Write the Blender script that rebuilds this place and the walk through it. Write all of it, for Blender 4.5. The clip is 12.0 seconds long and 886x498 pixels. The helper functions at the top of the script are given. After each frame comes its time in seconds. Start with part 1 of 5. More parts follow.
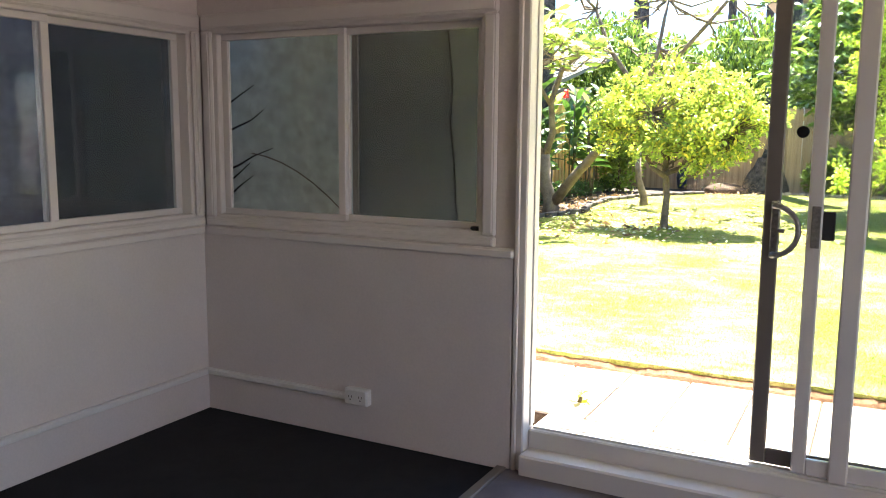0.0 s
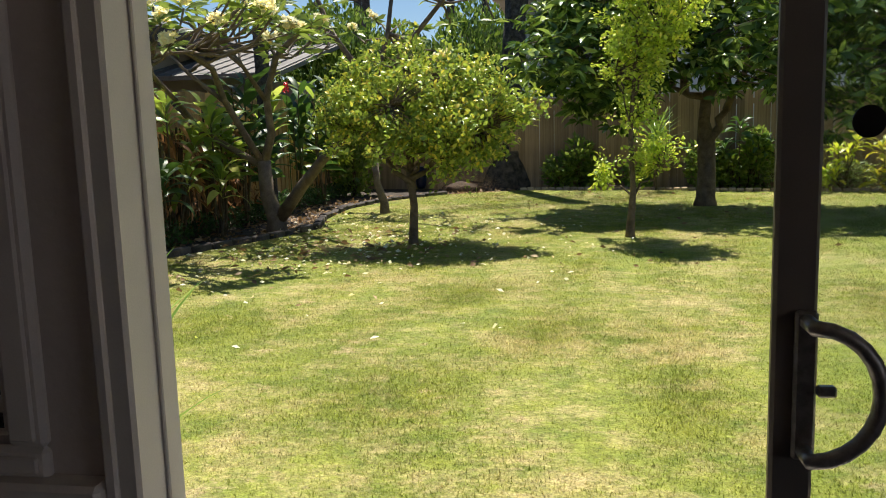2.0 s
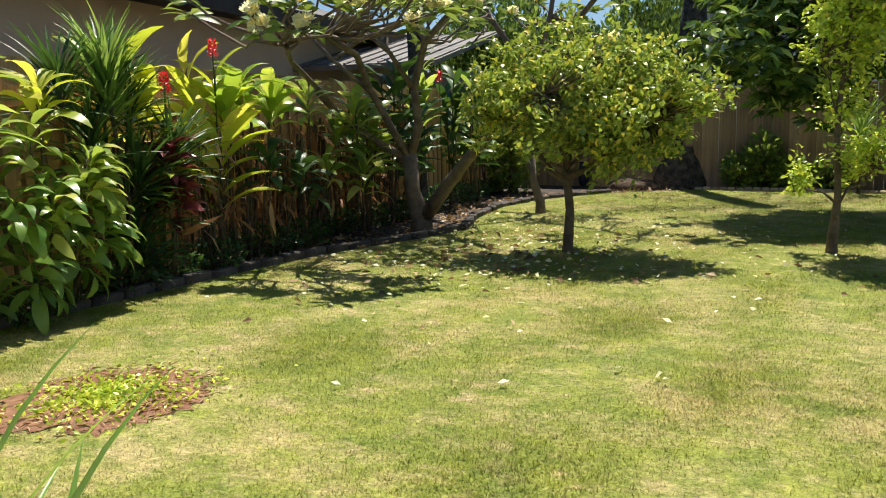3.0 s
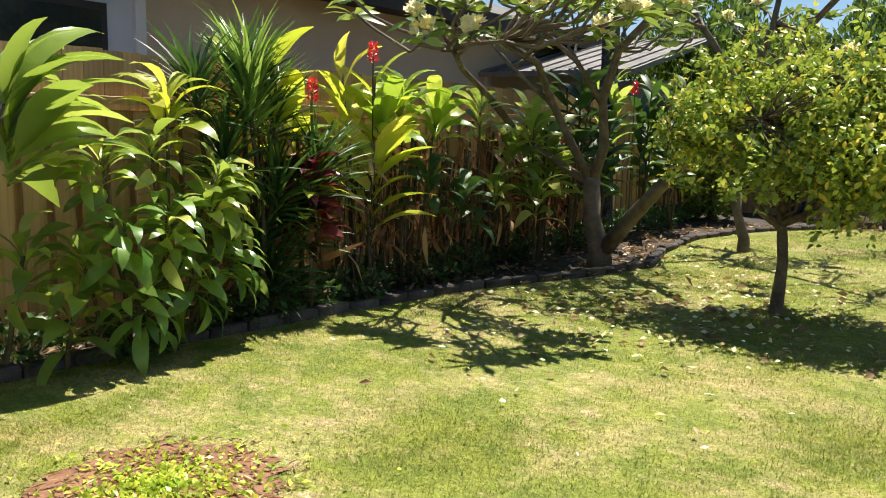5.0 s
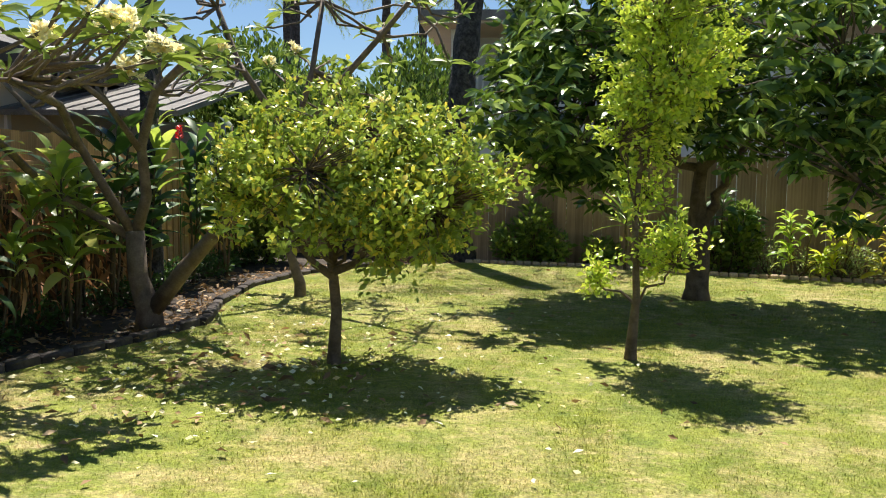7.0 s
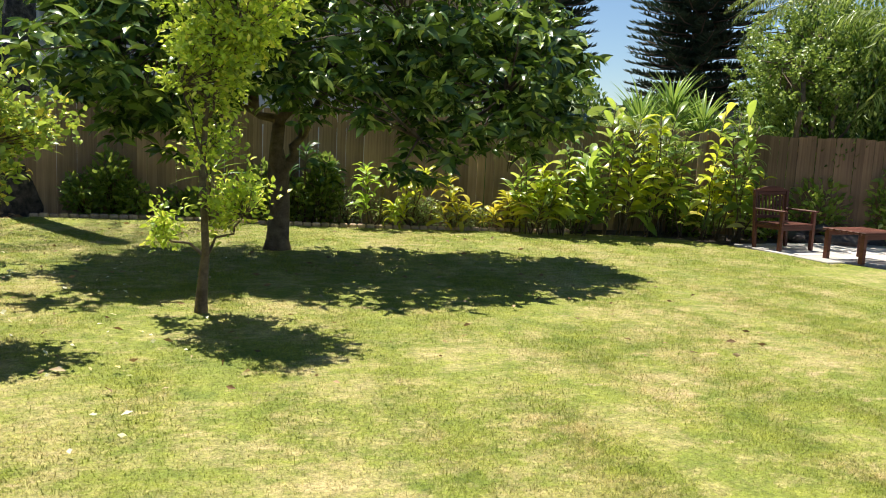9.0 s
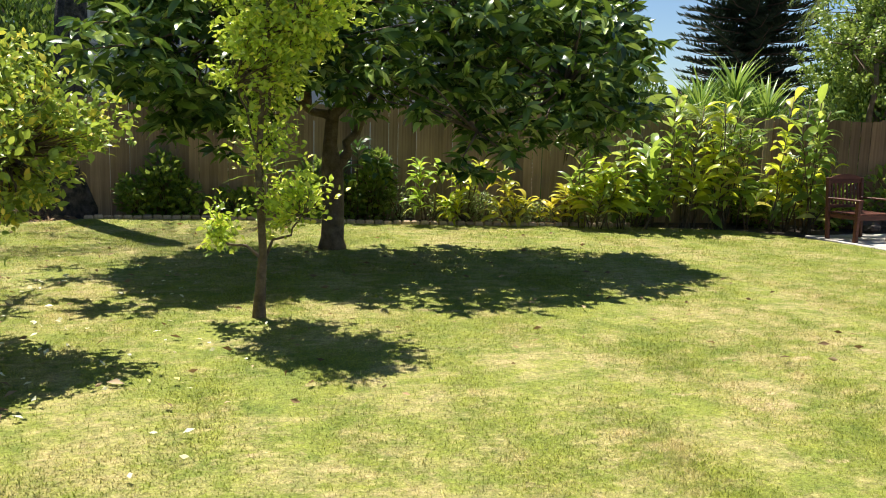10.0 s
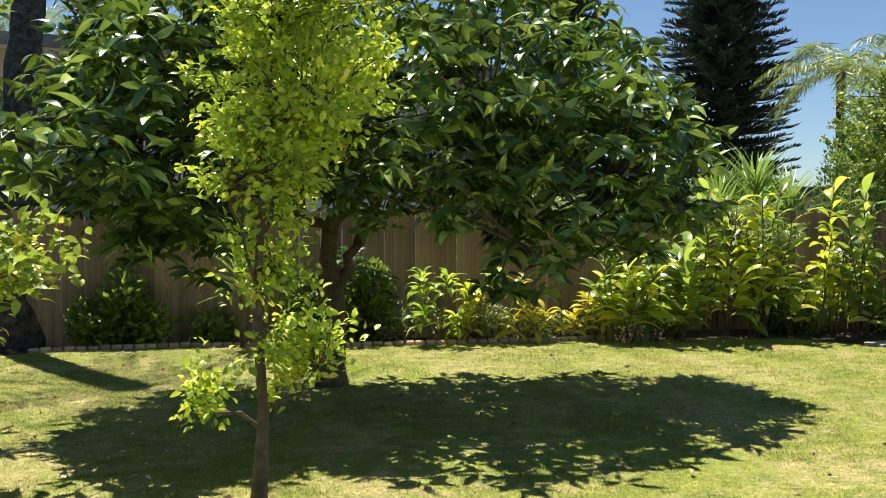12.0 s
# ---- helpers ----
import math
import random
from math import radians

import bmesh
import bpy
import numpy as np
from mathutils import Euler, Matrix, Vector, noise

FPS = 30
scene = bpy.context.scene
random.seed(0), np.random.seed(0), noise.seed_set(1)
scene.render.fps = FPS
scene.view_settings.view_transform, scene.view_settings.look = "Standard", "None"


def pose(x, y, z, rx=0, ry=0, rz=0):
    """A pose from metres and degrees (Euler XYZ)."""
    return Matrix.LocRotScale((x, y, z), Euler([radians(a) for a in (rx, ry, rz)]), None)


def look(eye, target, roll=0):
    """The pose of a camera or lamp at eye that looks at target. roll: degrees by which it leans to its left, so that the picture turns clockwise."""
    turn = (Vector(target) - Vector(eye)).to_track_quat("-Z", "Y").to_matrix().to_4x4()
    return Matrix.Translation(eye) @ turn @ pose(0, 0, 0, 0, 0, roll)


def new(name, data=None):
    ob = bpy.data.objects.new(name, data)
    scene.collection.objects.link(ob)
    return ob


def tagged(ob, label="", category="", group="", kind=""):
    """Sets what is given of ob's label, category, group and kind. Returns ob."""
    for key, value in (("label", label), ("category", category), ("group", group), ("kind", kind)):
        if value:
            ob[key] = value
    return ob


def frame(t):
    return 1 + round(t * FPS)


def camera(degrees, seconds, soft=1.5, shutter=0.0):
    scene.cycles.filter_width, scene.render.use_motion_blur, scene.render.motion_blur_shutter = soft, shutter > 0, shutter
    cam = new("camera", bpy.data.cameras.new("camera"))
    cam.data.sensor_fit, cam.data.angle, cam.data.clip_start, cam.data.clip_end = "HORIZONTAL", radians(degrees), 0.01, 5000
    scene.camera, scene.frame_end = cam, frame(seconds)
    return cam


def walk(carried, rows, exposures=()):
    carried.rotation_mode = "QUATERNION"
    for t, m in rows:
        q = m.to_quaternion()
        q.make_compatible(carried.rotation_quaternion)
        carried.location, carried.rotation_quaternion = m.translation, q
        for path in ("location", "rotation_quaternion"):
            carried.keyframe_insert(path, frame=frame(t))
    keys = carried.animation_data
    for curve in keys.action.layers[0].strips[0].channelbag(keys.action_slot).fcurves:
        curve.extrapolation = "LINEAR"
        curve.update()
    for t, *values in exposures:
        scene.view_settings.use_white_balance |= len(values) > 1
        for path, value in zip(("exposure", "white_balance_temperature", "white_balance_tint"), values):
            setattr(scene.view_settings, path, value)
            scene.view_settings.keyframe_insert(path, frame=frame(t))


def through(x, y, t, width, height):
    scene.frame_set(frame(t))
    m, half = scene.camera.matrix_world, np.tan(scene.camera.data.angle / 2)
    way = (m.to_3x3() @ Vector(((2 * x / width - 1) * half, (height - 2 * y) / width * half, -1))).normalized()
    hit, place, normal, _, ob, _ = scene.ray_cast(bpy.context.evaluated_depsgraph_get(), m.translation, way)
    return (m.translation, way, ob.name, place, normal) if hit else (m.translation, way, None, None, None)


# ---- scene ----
cam = camera(56.2, 12.0, soft=1.0)
METRES, EYE, TILT, LEAN, TURN = 7.3, 1.5, 0.0, 0.0, 27.9
ROWS = [
    (0.0, 0.0, 0.0, 0.0, 0.06, -8.02, -0.42),
    (0.5, 0.0042, 0.0803, 0.0007, -8.05, -8.55, 2.22),
    (1.0, 0.0155, 0.1549, 0.0011, -12.44, -8.43, 2.45),
    (1.5, 0.0316, 0.2274, 0.001, -17.1, -8.7, 2.33),
    (2.0, 0.0569, 0.2931, 0.0025, -18.24, -8.32, 1.71),
    (2.5, 0.0815, 0.3574, 0.0002, -16.04, -8.01, 1.1),
    (3.0, 0.1068, 0.4187, 0.0023, -6.79, -8.56, 1.41),
    (3.5, 0.1141, 0.4619, 0.0022, 3.52, -10.09, 1.84),
    (5.5, 0.1394, 0.5996, 0.0307, 6.46, -7.29, -1.58),
    (6.0, 0.1404, 0.6257, 0.036, -5.25, -5.96, -0.77),
    (6.5, 0.1475, 0.6287, 0.0367, -14.16, -5.42, -0.73),
    (7.0, 0.1565, 0.6252, 0.036, -23.1, -5.37, -0.76),
    (7.5, 0.1657, 0.6234, 0.036, -31.97, -5.65, -1.51),
    (9.5, 0.1982, 0.6171, 0.0327, -51.35, -8.24, -2.82),
    (10.0, 0.2131, 0.6587, 0.0326, -46.88, -8.38, -1.5),
    (10.5, 0.2406, 0.7125, 0.0303, -40.08, -7.41, -0.93),
    (11.0, 0.2753, 0.76, 0.033, -41.16, -6.18, -2.21),
    (11.5, 0.302, 0.8197, 0.0364, -47.29, -5.0, -0.8),
    (12.0, 0.3251, 0.8657, 0.0439, -49.44, -1.62, 0.2),
]
walk(cam, [(t, pose(0, 0, EYE, TILT, LEAN, TURN) @ pose(METRES * x, METRES * y, METRES * z, 90 + pitch, roll, yaw)) for t, x, y, z, yaw, pitch, roll in ROWS],
     [(0.0, 3.4), (0.3, 3.2), (0.6, 2.5), (0.9, 1.75), (1.2, 1.25), (1.6, 0.95), (2.3, 0.75), (2.8, 0.72), (3.5, 0.85), (5.5, 0.95), (12.0, 0.95)])

# ---- light ----
SHADOW = Vector((0.06, -0.44, -1.0)).normalized()
sun = new("sun", bpy.data.lights.new("sun", "SUN"))
sun.data.energy, sun.data.angle, sun.data.color = 4.8, radians(0.5), (1.0, 0.94, 0.84)
sun.matrix_world = look(-SHADOW * 50, (0, 0, 0))
world = bpy.data.worlds.new("sky")
scene.world = world
world.use_nodes = True
wn, wl = world.node_tree.nodes, world.node_tree.links
sky = wn.new("ShaderNodeTexSky")
sky.sky_type, sky.sun_disc = "NISHITA", False
sky.sun_elevation = math.asin(-SHADOW.z)
sky.sun_rotation = math.atan2(-SHADOW.x, -SHADOW.y)
wl.new(sky.outputs[0], wn["Background"].inputs[0])
wn["Background"].inputs[1].default_value = 0.058
sky.dust_density, sky.ozone_density, sky.air_density = 0.0, 5.0, 1.0

# daylight through a wide window in the east wall, behind the camera
window_light = new("window_light", bpy.data.lights.new("window_light", "AREA"))
window_light.data.shape, window_light.data.size, window_light.data.size_y = "RECTANGLE", 2.6, 1.2
window_light.data.energy, window_light.data.color = 4.7, (1.0, 0.87, 0.95)
window_light.matrix_world = look((3.45, 0.5, 1.55), (0, 0.2, 0.1))

# ---- materials ----


class Nodes:
    """A small builder for node materials."""

    def __init__(self, name, rough=0.8, metal=0.0, spec=0.5):
        self.m = bpy.data.materials.new(name)
        self.m.use_nodes = True
        self.t = self.m.node_tree
        self.n, self.l = self.t.nodes, self.t.links
        self.b = self.n["Principled BSDF"]
        self.b.inputs["Roughness"].default_value = rough
        self.b.inputs["Metallic"].default_value = metal
        self.b.inputs["Specular IOR Level"].default_value = spec
        self.co = self.n.new("ShaderNodeTexCoord").outputs["Object"]

    def scaled(self, s):
        m = self.n.new("ShaderNodeMapping")
        m.inputs["Scale"].default_value = s if hasattr(s, "__len__") else (s, s, s)
        self.l.new(self.co, m.inputs[0])
        return m.outputs[0]

    def noise(self, s, detail=4, rough=0.6):
        x = self.n.new("ShaderNodeTexNoise")
        x.inputs["Scale"].default_value, x.inputs["Detail"].default_value, x.inputs["Roughness"].default_value = 1, detail, rough
        self.l.new(self.scaled(s), x.inputs["Vector"])
        return x.outputs["Fac"]

    def ramp(self, fac, stops):
        r = self.n.new("ShaderNodeValToRGB")
        while len(r.color_ramp.elements) < len(stops):
            r.color_ramp.elements.new(0.5)
        for e, (p, c) in zip(r.color_ramp.elements, stops):
            e.position, e.color = p, (*c, 1) if hasattr(c, "__len__") else (c, c, c, 1)
        self.l.new(fac, r.inputs[0])
        return r.outputs[0]

    def mix(self, fac, a, b, how="MIX"):
        x = self.n.new("ShaderNodeMix")
        x.data_type, x.blend_type = "RGBA", how
        for sock, v in ((x.inputs["Factor"], fac), (x.inputs[6], a), (x.inputs[7], b)):
            if isinstance(v, bpy.types.NodeSocket):
                self.l.new(v, sock)
            else:
                sock.default_value = v if not hasattr(v, "__len__") else (*v[:3], 1)
        return x.outputs[2]

    def bump(self, height, dist=0.01, strength=0.6):
        x = self.n.new("ShaderNodeBump")
        x.inputs["Distance"].default_value, x.inputs["Strength"].default_value = dist, strength
        self.l.new(height, x.inputs["Height"])
        self.l.new(x.outputs[0], self.b.inputs["Normal"])

    def random(self):
        return self.n.new("ShaderNodeObjectInfo").outputs["Random"]

    def island(self):
        """A random tone for each loose piece and each object."""
        x = self.n.new("ShaderNodeMath")
        x.operation = "ADD"
        self.l.new(self.n.new("ShaderNodeNewGeometry").outputs["Random Per Island"], x.inputs[0])
        self.l.new(self.random(), x.inputs[1])
        y = self.n.new("ShaderNodeMath")
        y.operation = "FRACT"
        self.l.new(x.outputs[0], y.inputs[0])
        return y.outputs[0]

    def color(self, v):
        if isinstance(v, bpy.types.NodeSocket):
            self.l.new(v, self.b.inputs["Base Color"])
        else:
            self.b.inputs["Base Color"].default_value = (*v, 1)
        return self.m


def dusty(name, a, b, scale=3, fine=60, rough=0.7, metal=0.0, bump=0.003, spec=0.4, vary=False, speck=0.25):
    """Two tones over a large and a fine noise, with relief."""
    k = Nodes(name, rough, metal, spec)
    big = k.ramp(k.noise(scale), [(0.35, a), (0.65, b)])
    small = k.ramp(k.noise(fine, 3), [(0.3, 1 - speck), (0.7, 1 + speck * 0.4)])
    c = k.mix(1.0, big, small, "MULTIPLY")
    if vary:
        c = k.mix(1.0, c, k.ramp(k.random(), [(0.0, 0.72), (1.0, 1.2)]), "MULTIPLY")
    k.bump(k.noise(fine, 4), bump, 0.7)
    return k.color(c)


def wood(name, a, b, axis=2, rough=0.7, vary=True, spec=0.3):
    k = Nodes(name, rough, 0, spec)
    s = [34, 34, 34]
    s[axis] = 1.6
    grain = k.noise(tuple(s), 5, 0.65)
    c = k.ramp(grain, [(0.3, a), (0.7, b)])
    c = k.mix(1.0, c, k.ramp(k.noise(1.7, 3), [(0.3, 0.7), (0.7, 1.12)]), "MULTIPLY")
    if vary:
        c = k.mix(1.0, c, k.ramp(k.random(), [(0.0, 0.68), (0.5, 1.0), (1.0, 1.25)]), "MULTIPLY")
    k.bump(grain, 0.004, 0.6)
    return k.color(c)


def leafy(name, a, b, c=None, gloss=0.4, through=0.5, scale=2.5, tint=(0.52, 0.64, 0.12)):
    """Leaves: each its own tone, thin enough to let some light through."""
    k = Nodes(name, gloss, 0, 0.5)
    stops = [(0.0, a), (0.75, b)] + ([(0.97, c), (1.0, c)] if c else [(1.0, b)])
    col = k.ramp(k.island(), stops)
    col = k.mix(1.0, col, k.ramp(k.noise(scale, 3), [(0.3, 1.0), (0.7, 1.6)]), "MULTIPLY")
    k.color(col)
    tr = k.n.new("ShaderNodeBsdfTranslucent")
    k.l.new(k.mix(0.55, col, tint), tr.inputs[0])
    ms = k.n.new("ShaderNodeMixShader")
    ms.inputs[0].default_value = through
    k.l.new(k.b.outputs[0], ms.inputs[1])
    k.l.new(tr.outputs[0], ms.inputs[2])
    k.l.new(ms.outputs[0], k.n["Material Output"].inputs[0])
    return k.m


def lawn_material(name, blade):
    k = Nodes(name, 0.75, 0, 0.25)
    patch = k.noise(1.5, 6, 0.75)
    green = k.ramp(k.noise(5, 4), [(0.3, (0.165, 0.215, 0.032)), (0.7, (0.31, 0.33, 0.055))])
    dry = k.ramp(k.noise(9, 4), [(0.3, (0.40, 0.34, 0.13)), (0.7, (0.58, 0.46, 0.23))])
    f = k.ramp(k.mix(0.45, patch, k.noise((5.0, 9.0, 5), 6, 0.75)), [(0.47, 0.0), (0.60, 0.85)])
    c = k.mix(f, green, dry)
    bare = k.ramp(k.noise((2.4, 3.4, 2), 6, 0.7), [(0.61, 0.0), (0.69, 0.75)])
    c = k.mix(bare, c, k.ramp(k.noise(40, 3), [(0.3, (0.42, 0.30, 0.16)), (0.7, (0.70, 0.54, 0.32))]))
    if blade:
        c = k.mix(1.0, c, k.ramp(k.island(), [(0.0, 0.68), (1.0, 1.6)]), "MULTIPLY")
        k.color(c)
        tr = k.n.new("ShaderNodeBsdfTranslucent")
        k.l.new(c, tr.inputs[0])
        ms = k.n.new("ShaderNodeMixShader")
        ms.inputs[0].default_value = 0.4
        k.l.new(k.b.outputs[0], ms.inputs[1])
        k.l.new(tr.outputs[0], ms.inputs[2])
        k.l.new(ms.outputs[0], k.n["Material Output"].inputs[0])
        return k.m
    c = k.mix(1.0, c, k.ramp(k.noise(38, 5, 0.8), [(0.32, 0.42), (0.68, 1.35)]), "MULTIPLY")
    k.bump(k.noise(60, 4), 0.02, 0.8)
    return k.color(c)


def glass(name, tint=(0.9, 0.95, 0.93)):
    k = Nodes(name, 0.02, 0, 0.5)
    k.b.inputs["Transmission Weight"].default_value = 1
    k.b.inputs["IOR"].default_value = 1.45
    return k.color(tint)


M = dict(
    paint=dusty("white wall paint", (0.65, 0.59, 0.555), (0.71, 0.65, 0.615), 1.2, 90, 0.6, bump=0.001, speck=0.05),
    trim=dusty("gloss trim paint", (0.72, 0.67, 0.63), (0.75, 0.70, 0.66), 2, 300, 0.4, bump=0.0003, speck=0.05),
    frame=dusty("cream door paint", (0.64, 0.61, 0.57), (0.67, 0.64, 0.60), 2, 300, 0.45, bump=0.0003, speck=0.05),
    carpet=dusty("black rubber tile", (0.008, 0.009, 0.011), (0.014, 0.015, 0.017), 8, 300, 0.9, bump=0.002),
    mat=dusty("grey entry mat", (0.13, 0.115, 0.125), (0.17, 0.15, 0.16), 6, 240, 0.9, bump=0.002),
    alu=dusty("bronze aluminium", (0.17, 0.15, 0.13), (0.20, 0.175, 0.155), 4, 300, 0.45, 0.2, bump=0.0002, speck=0.05),
    steel=dusty("worn steel", (0.24, 0.23, 0.21), (0.33, 0.31, 0.29), 30, 90, 0.4, 0.6, bump=0.0005),
    black=dusty("black plastic", (0.012, 0.012, 0.013), (0.02, 0.02, 0.02), 8, 90, 0.4, bump=0.0003),
    white=dusty("white plastic", (0.72, 0.71, 0.68), (0.76, 0.75, 0.72), 8, 90, 0.4, bump=0.0002, speck=0.05),
    board=dusty("pale cement board", (0.64, 0.72, 0.71), (0.78, 0.83, 0.82), 1.4, 14, 0.85, bump=0.003),
    board2=dusty("blue grey cement board", (0.28, 0.30, 0.36), (0.42, 0.44, 0.50), 1.4, 14, 0.85, bump=0.003),
    screen=dusty("insect screen", (0.03, 0.035, 0.035), (0.04, 0.045, 0.045), 8, 90, 0.8),
    glass=glass("clear glass"),
    earth=dusty("earth", (0.07, 0.045, 0.03), (0.13, 0.09, 0.06), 0.6, 18, 0.95, bump=0.03),
    redearth=dusty("red soil", (0.19, 0.085, 0.045), (0.32, 0.17, 0.095), 7, 60, 0.95, bump=0.01),
    mulch=dusty("leaf litter soil", (0.035, 0.026, 0.02), (0.09, 0.07, 0.055), 5, 45, 0.95, bump=0.02),
    stone=dusty("grey edging stone", (0.055, 0.045, 0.04), (0.13, 0.11, 0.10), 6, 40, 0.95, bump=0.012, vary=True),
    brick=dusty("weathered pale terracotta edging", (0.42, 0.28, 0.18), (0.62, 0.48, 0.36), 6, 40, 0.9, bump=0.006, vary=True),
    paver=dusty("sandstone paver", (0.52, 0.42, 0.34), (0.66, 0.58, 0.50), 3, 40, 0.85, bump=0.003, vary=True),
    flag=dusty("pale flagstone", (0.50, 0.46, 0.40), (0.62, 0.58, 0.52), 3, 40, 0.85, bump=0.003, vary=True),
    fence_l=wood("cedar fence board", (0.58, 0.33, 0.15), (0.84, 0.56, 0.29)),
    fence_b=wood("weathered fence board", (0.27, 0.18, 0.115), (0.46, 0.32, 0.21)),
    # right fence: its brown is darkened for the shade of the trees above
    fence_shade=wood("brown fence board with shade in its colour", (0.20, 0.12, 0.07), (0.36, 0.23, 0.14)),
    teak=wood("oiled red hardwood", (0.09, 0.03, 0.02), (0.17, 0.06, 0.04), 0, 0.5),
    bark=dusty("grey brown bark", (0.10, 0.072, 0.05), (0.21, 0.155, 0.11), 9, 50, 0.9, bump=0.012),
    plum=dusty("smooth grey bark", (0.13, 0.095, 0.07), (0.23, 0.175, 0.135), 9, 60, 0.75, bump=0.006),
    palm=dusty("rough palm bark", (0.028, 0.027, 0.027), (0.105, 0.10, 0.098), 10, 26, 0.95, bump=0.05, speck=0.6),
    cane=dusty("tan cane", (0.075, 0.055, 0.03), (0.18, 0.14, 0.08), 9, 60, 0.8, bump=0.004),
    stucco=dusty("beige stucco", (0.60, 0.49, 0.36), (0.65, 0.54, 0.40), 1.2, 80, 0.9, bump=0.003, speck=0.05),
    pale=dusty("pale grey siding", (0.60, 0.61, 0.63), (0.68, 0.69, 0.71), 1.2, 80, 0.8, bump=0.002, speck=0.05),
    roof=dusty("grey shingle", (0.13, 0.125, 0.12), (0.22, 0.21, 0.20), 2, 30, 0.9, bump=0.01, vary=True),
    dark=dusty("dark fascia", (0.035, 0.03, 0.027), (0.055, 0.047, 0.042), 3, 50, 0.7),
    pane=dusty("dark window pane", (0.02, 0.025, 0.03), (0.03, 0.035, 0.04), 2, 20, 0.08, bump=0.0),
    lawn=lawn_material("lawn turf", False),
    blade=lawn_material("grass blade", True),
    citrus=leafy("citrus leaf", (0.085, 0.15, 0.024), (0.37, 0.45, 0.075), (0.80, 0.62, 0.10), 0.32, through=0.32, tint=(0.46, 0.56, 0.07)),
    young=leafy("young lime leaf", (0.17, 0.26, 0.03), (0.50, 0.60, 0.07), (0.74, 0.68, 0.12), 0.36, through=0.38, tint=(0.52, 0.60, 0.06)),
    avocado=leafy("avocado leaf", (0.015, 0.038, 0.012), (0.105, 0.18, 0.035), (0.45, 0.54, 0.15), 0.27, 0.19, tint=(0.30, 0.44, 0.04)),
    plumleaf=leafy("plumeria leaf", (0.05, 0.10, 0.016), (0.16, 0.23, 0.035), (0.28, 0.34, 0.06), 0.42, 0.3),
    ginger=leafy("ginger leaf", (0.27, 0.36, 0.03), (0.58, 0.60, 0.07), (0.74, 0.64, 0.13), 0.35, 0.5, tint=(0.66, 0.68, 0.04)),
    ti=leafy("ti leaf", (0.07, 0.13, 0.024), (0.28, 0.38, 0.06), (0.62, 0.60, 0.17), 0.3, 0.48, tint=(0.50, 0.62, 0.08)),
    # lighter copy of ti: sun on the leaves is put into the colour
    ti_sunlit=leafy("ti leaf with sunlight in its colour", (0.15, 0.27, 0.03), (0.38, 0.52, 0.07), (0.64, 0.64, 0.11), 0.32, 0.45, tint=(0.55, 0.70, 0.05)),
    rust=leafy("rusty dry frond", (0.09, 0.04, 0.02), (0.34, 0.17, 0.075), (0.50, 0.32, 0.16), 0.8, 0.25, tint=(0.5, 0.25, 0.1)),
    darkleaf=leafy("deep green leaf", (0.02, 0.05, 0.012), (0.055, 0.11, 0.025), None, 0.45, 0.25, tint=(0.12, 0.24, 0.03)),
    strap=leafy("strap leaf", (0.06, 0.15, 0.025), (0.18, 0.30, 0.05), None, 0.35, 0.35),
    redleaf=leafy("red ti leaf", (0.045, 0.008, 0.014), (0.15, 0.025, 0.03), (0.30, 0.07, 0.06), 0.35, 0.25, tint=(0.35, 0.05, 0.04)),
    yellow=leafy("yellow croton leaf", (0.22, 0.28, 0.025), (0.55, 0.50, 0.05), (0.62, 0.50, 0.06), 0.4, 0.4, tint=(0.7, 0.6, 0.05)),
    fuzz=leafy("grey green shrub leaf", (0.11, 0.16, 0.05), (0.25, 0.30, 0.12), (0.34, 0.36, 0.2), 0.6, 0.3),
    frond=leafy("palm frond", (0.06, 0.11, 0.02), (0.18, 0.25, 0.05), (0.34, 0.32, 0.12), 0.4, 0.35),
    pine=leafy("pine needle", (0.012, 0.028, 0.014), (0.03, 0.055, 0.025), None, 0.7, 0.1, tint=(0.04, 0.08, 0.03)),
    dead=leafy("dry leaf", (0.10, 0.06, 0.03), (0.32, 0.20, 0.10), (0.45, 0.33, 0.2), 0.8, 0.2, tint=(0.4, 0.25, 0.1)),
    petal=leafy("cream petal", (0.80, 0.74, 0.48), (0.86, 0.84, 0.72), (0.84, 0.64, 0.25), 0.6, 0.5, tint=(0.9, 0.85, 0.5)),
    sheet=dusty("weathered roof sheet", (0.15, 0.14, 0.13), (0.27, 0.25, 0.23), 2, 30, 0.8, bump=0.004),
    earthroot=dusty("shaggy root bark", (0.05, 0.04, 0.032), (0.17, 0.135, 0.105), 9, 34, 0.95, bump=0.04),
    blue=dusty("dark blue glaze", (0.012, 0.016, 0.045), (0.02, 0.028, 0.07), 6, 80, 0.3, bump=0.001),
    red=leafy("red bract", (0.50, 0.01, 0.02), (0.68, 0.03, 0.04), None, 0.4, 0.3, tint=(0.8, 0.03, 0.03)),
)



def mesh_screen():
    """Fine insect screen: half open, half dark thread."""
    k = Nodes("insect mesh", 0.8, 0, 0.2)
    k.color((0.03, 0.035, 0.035))
    clear = k.n.new("ShaderNodeBsdfTransparent")
    ms = k.n.new("ShaderNodeMixShader")
    ms.inputs[0].default_value = 0.5
    k.l.new(k.b.outputs[0], ms.inputs[1])
    k.l.new(clear.outputs[0], ms.inputs[2])
    k.l.new(ms.outputs[0], k.n["Material Output"].inputs[0])
    return k.m


M["screen"] = mesh_screen()

# ---- building blocks ----
R = random.Random(7)
G = np.random.default_rng(11)
LAWN, PATIO, FLOOR = 0.30, 0.25, 0.07


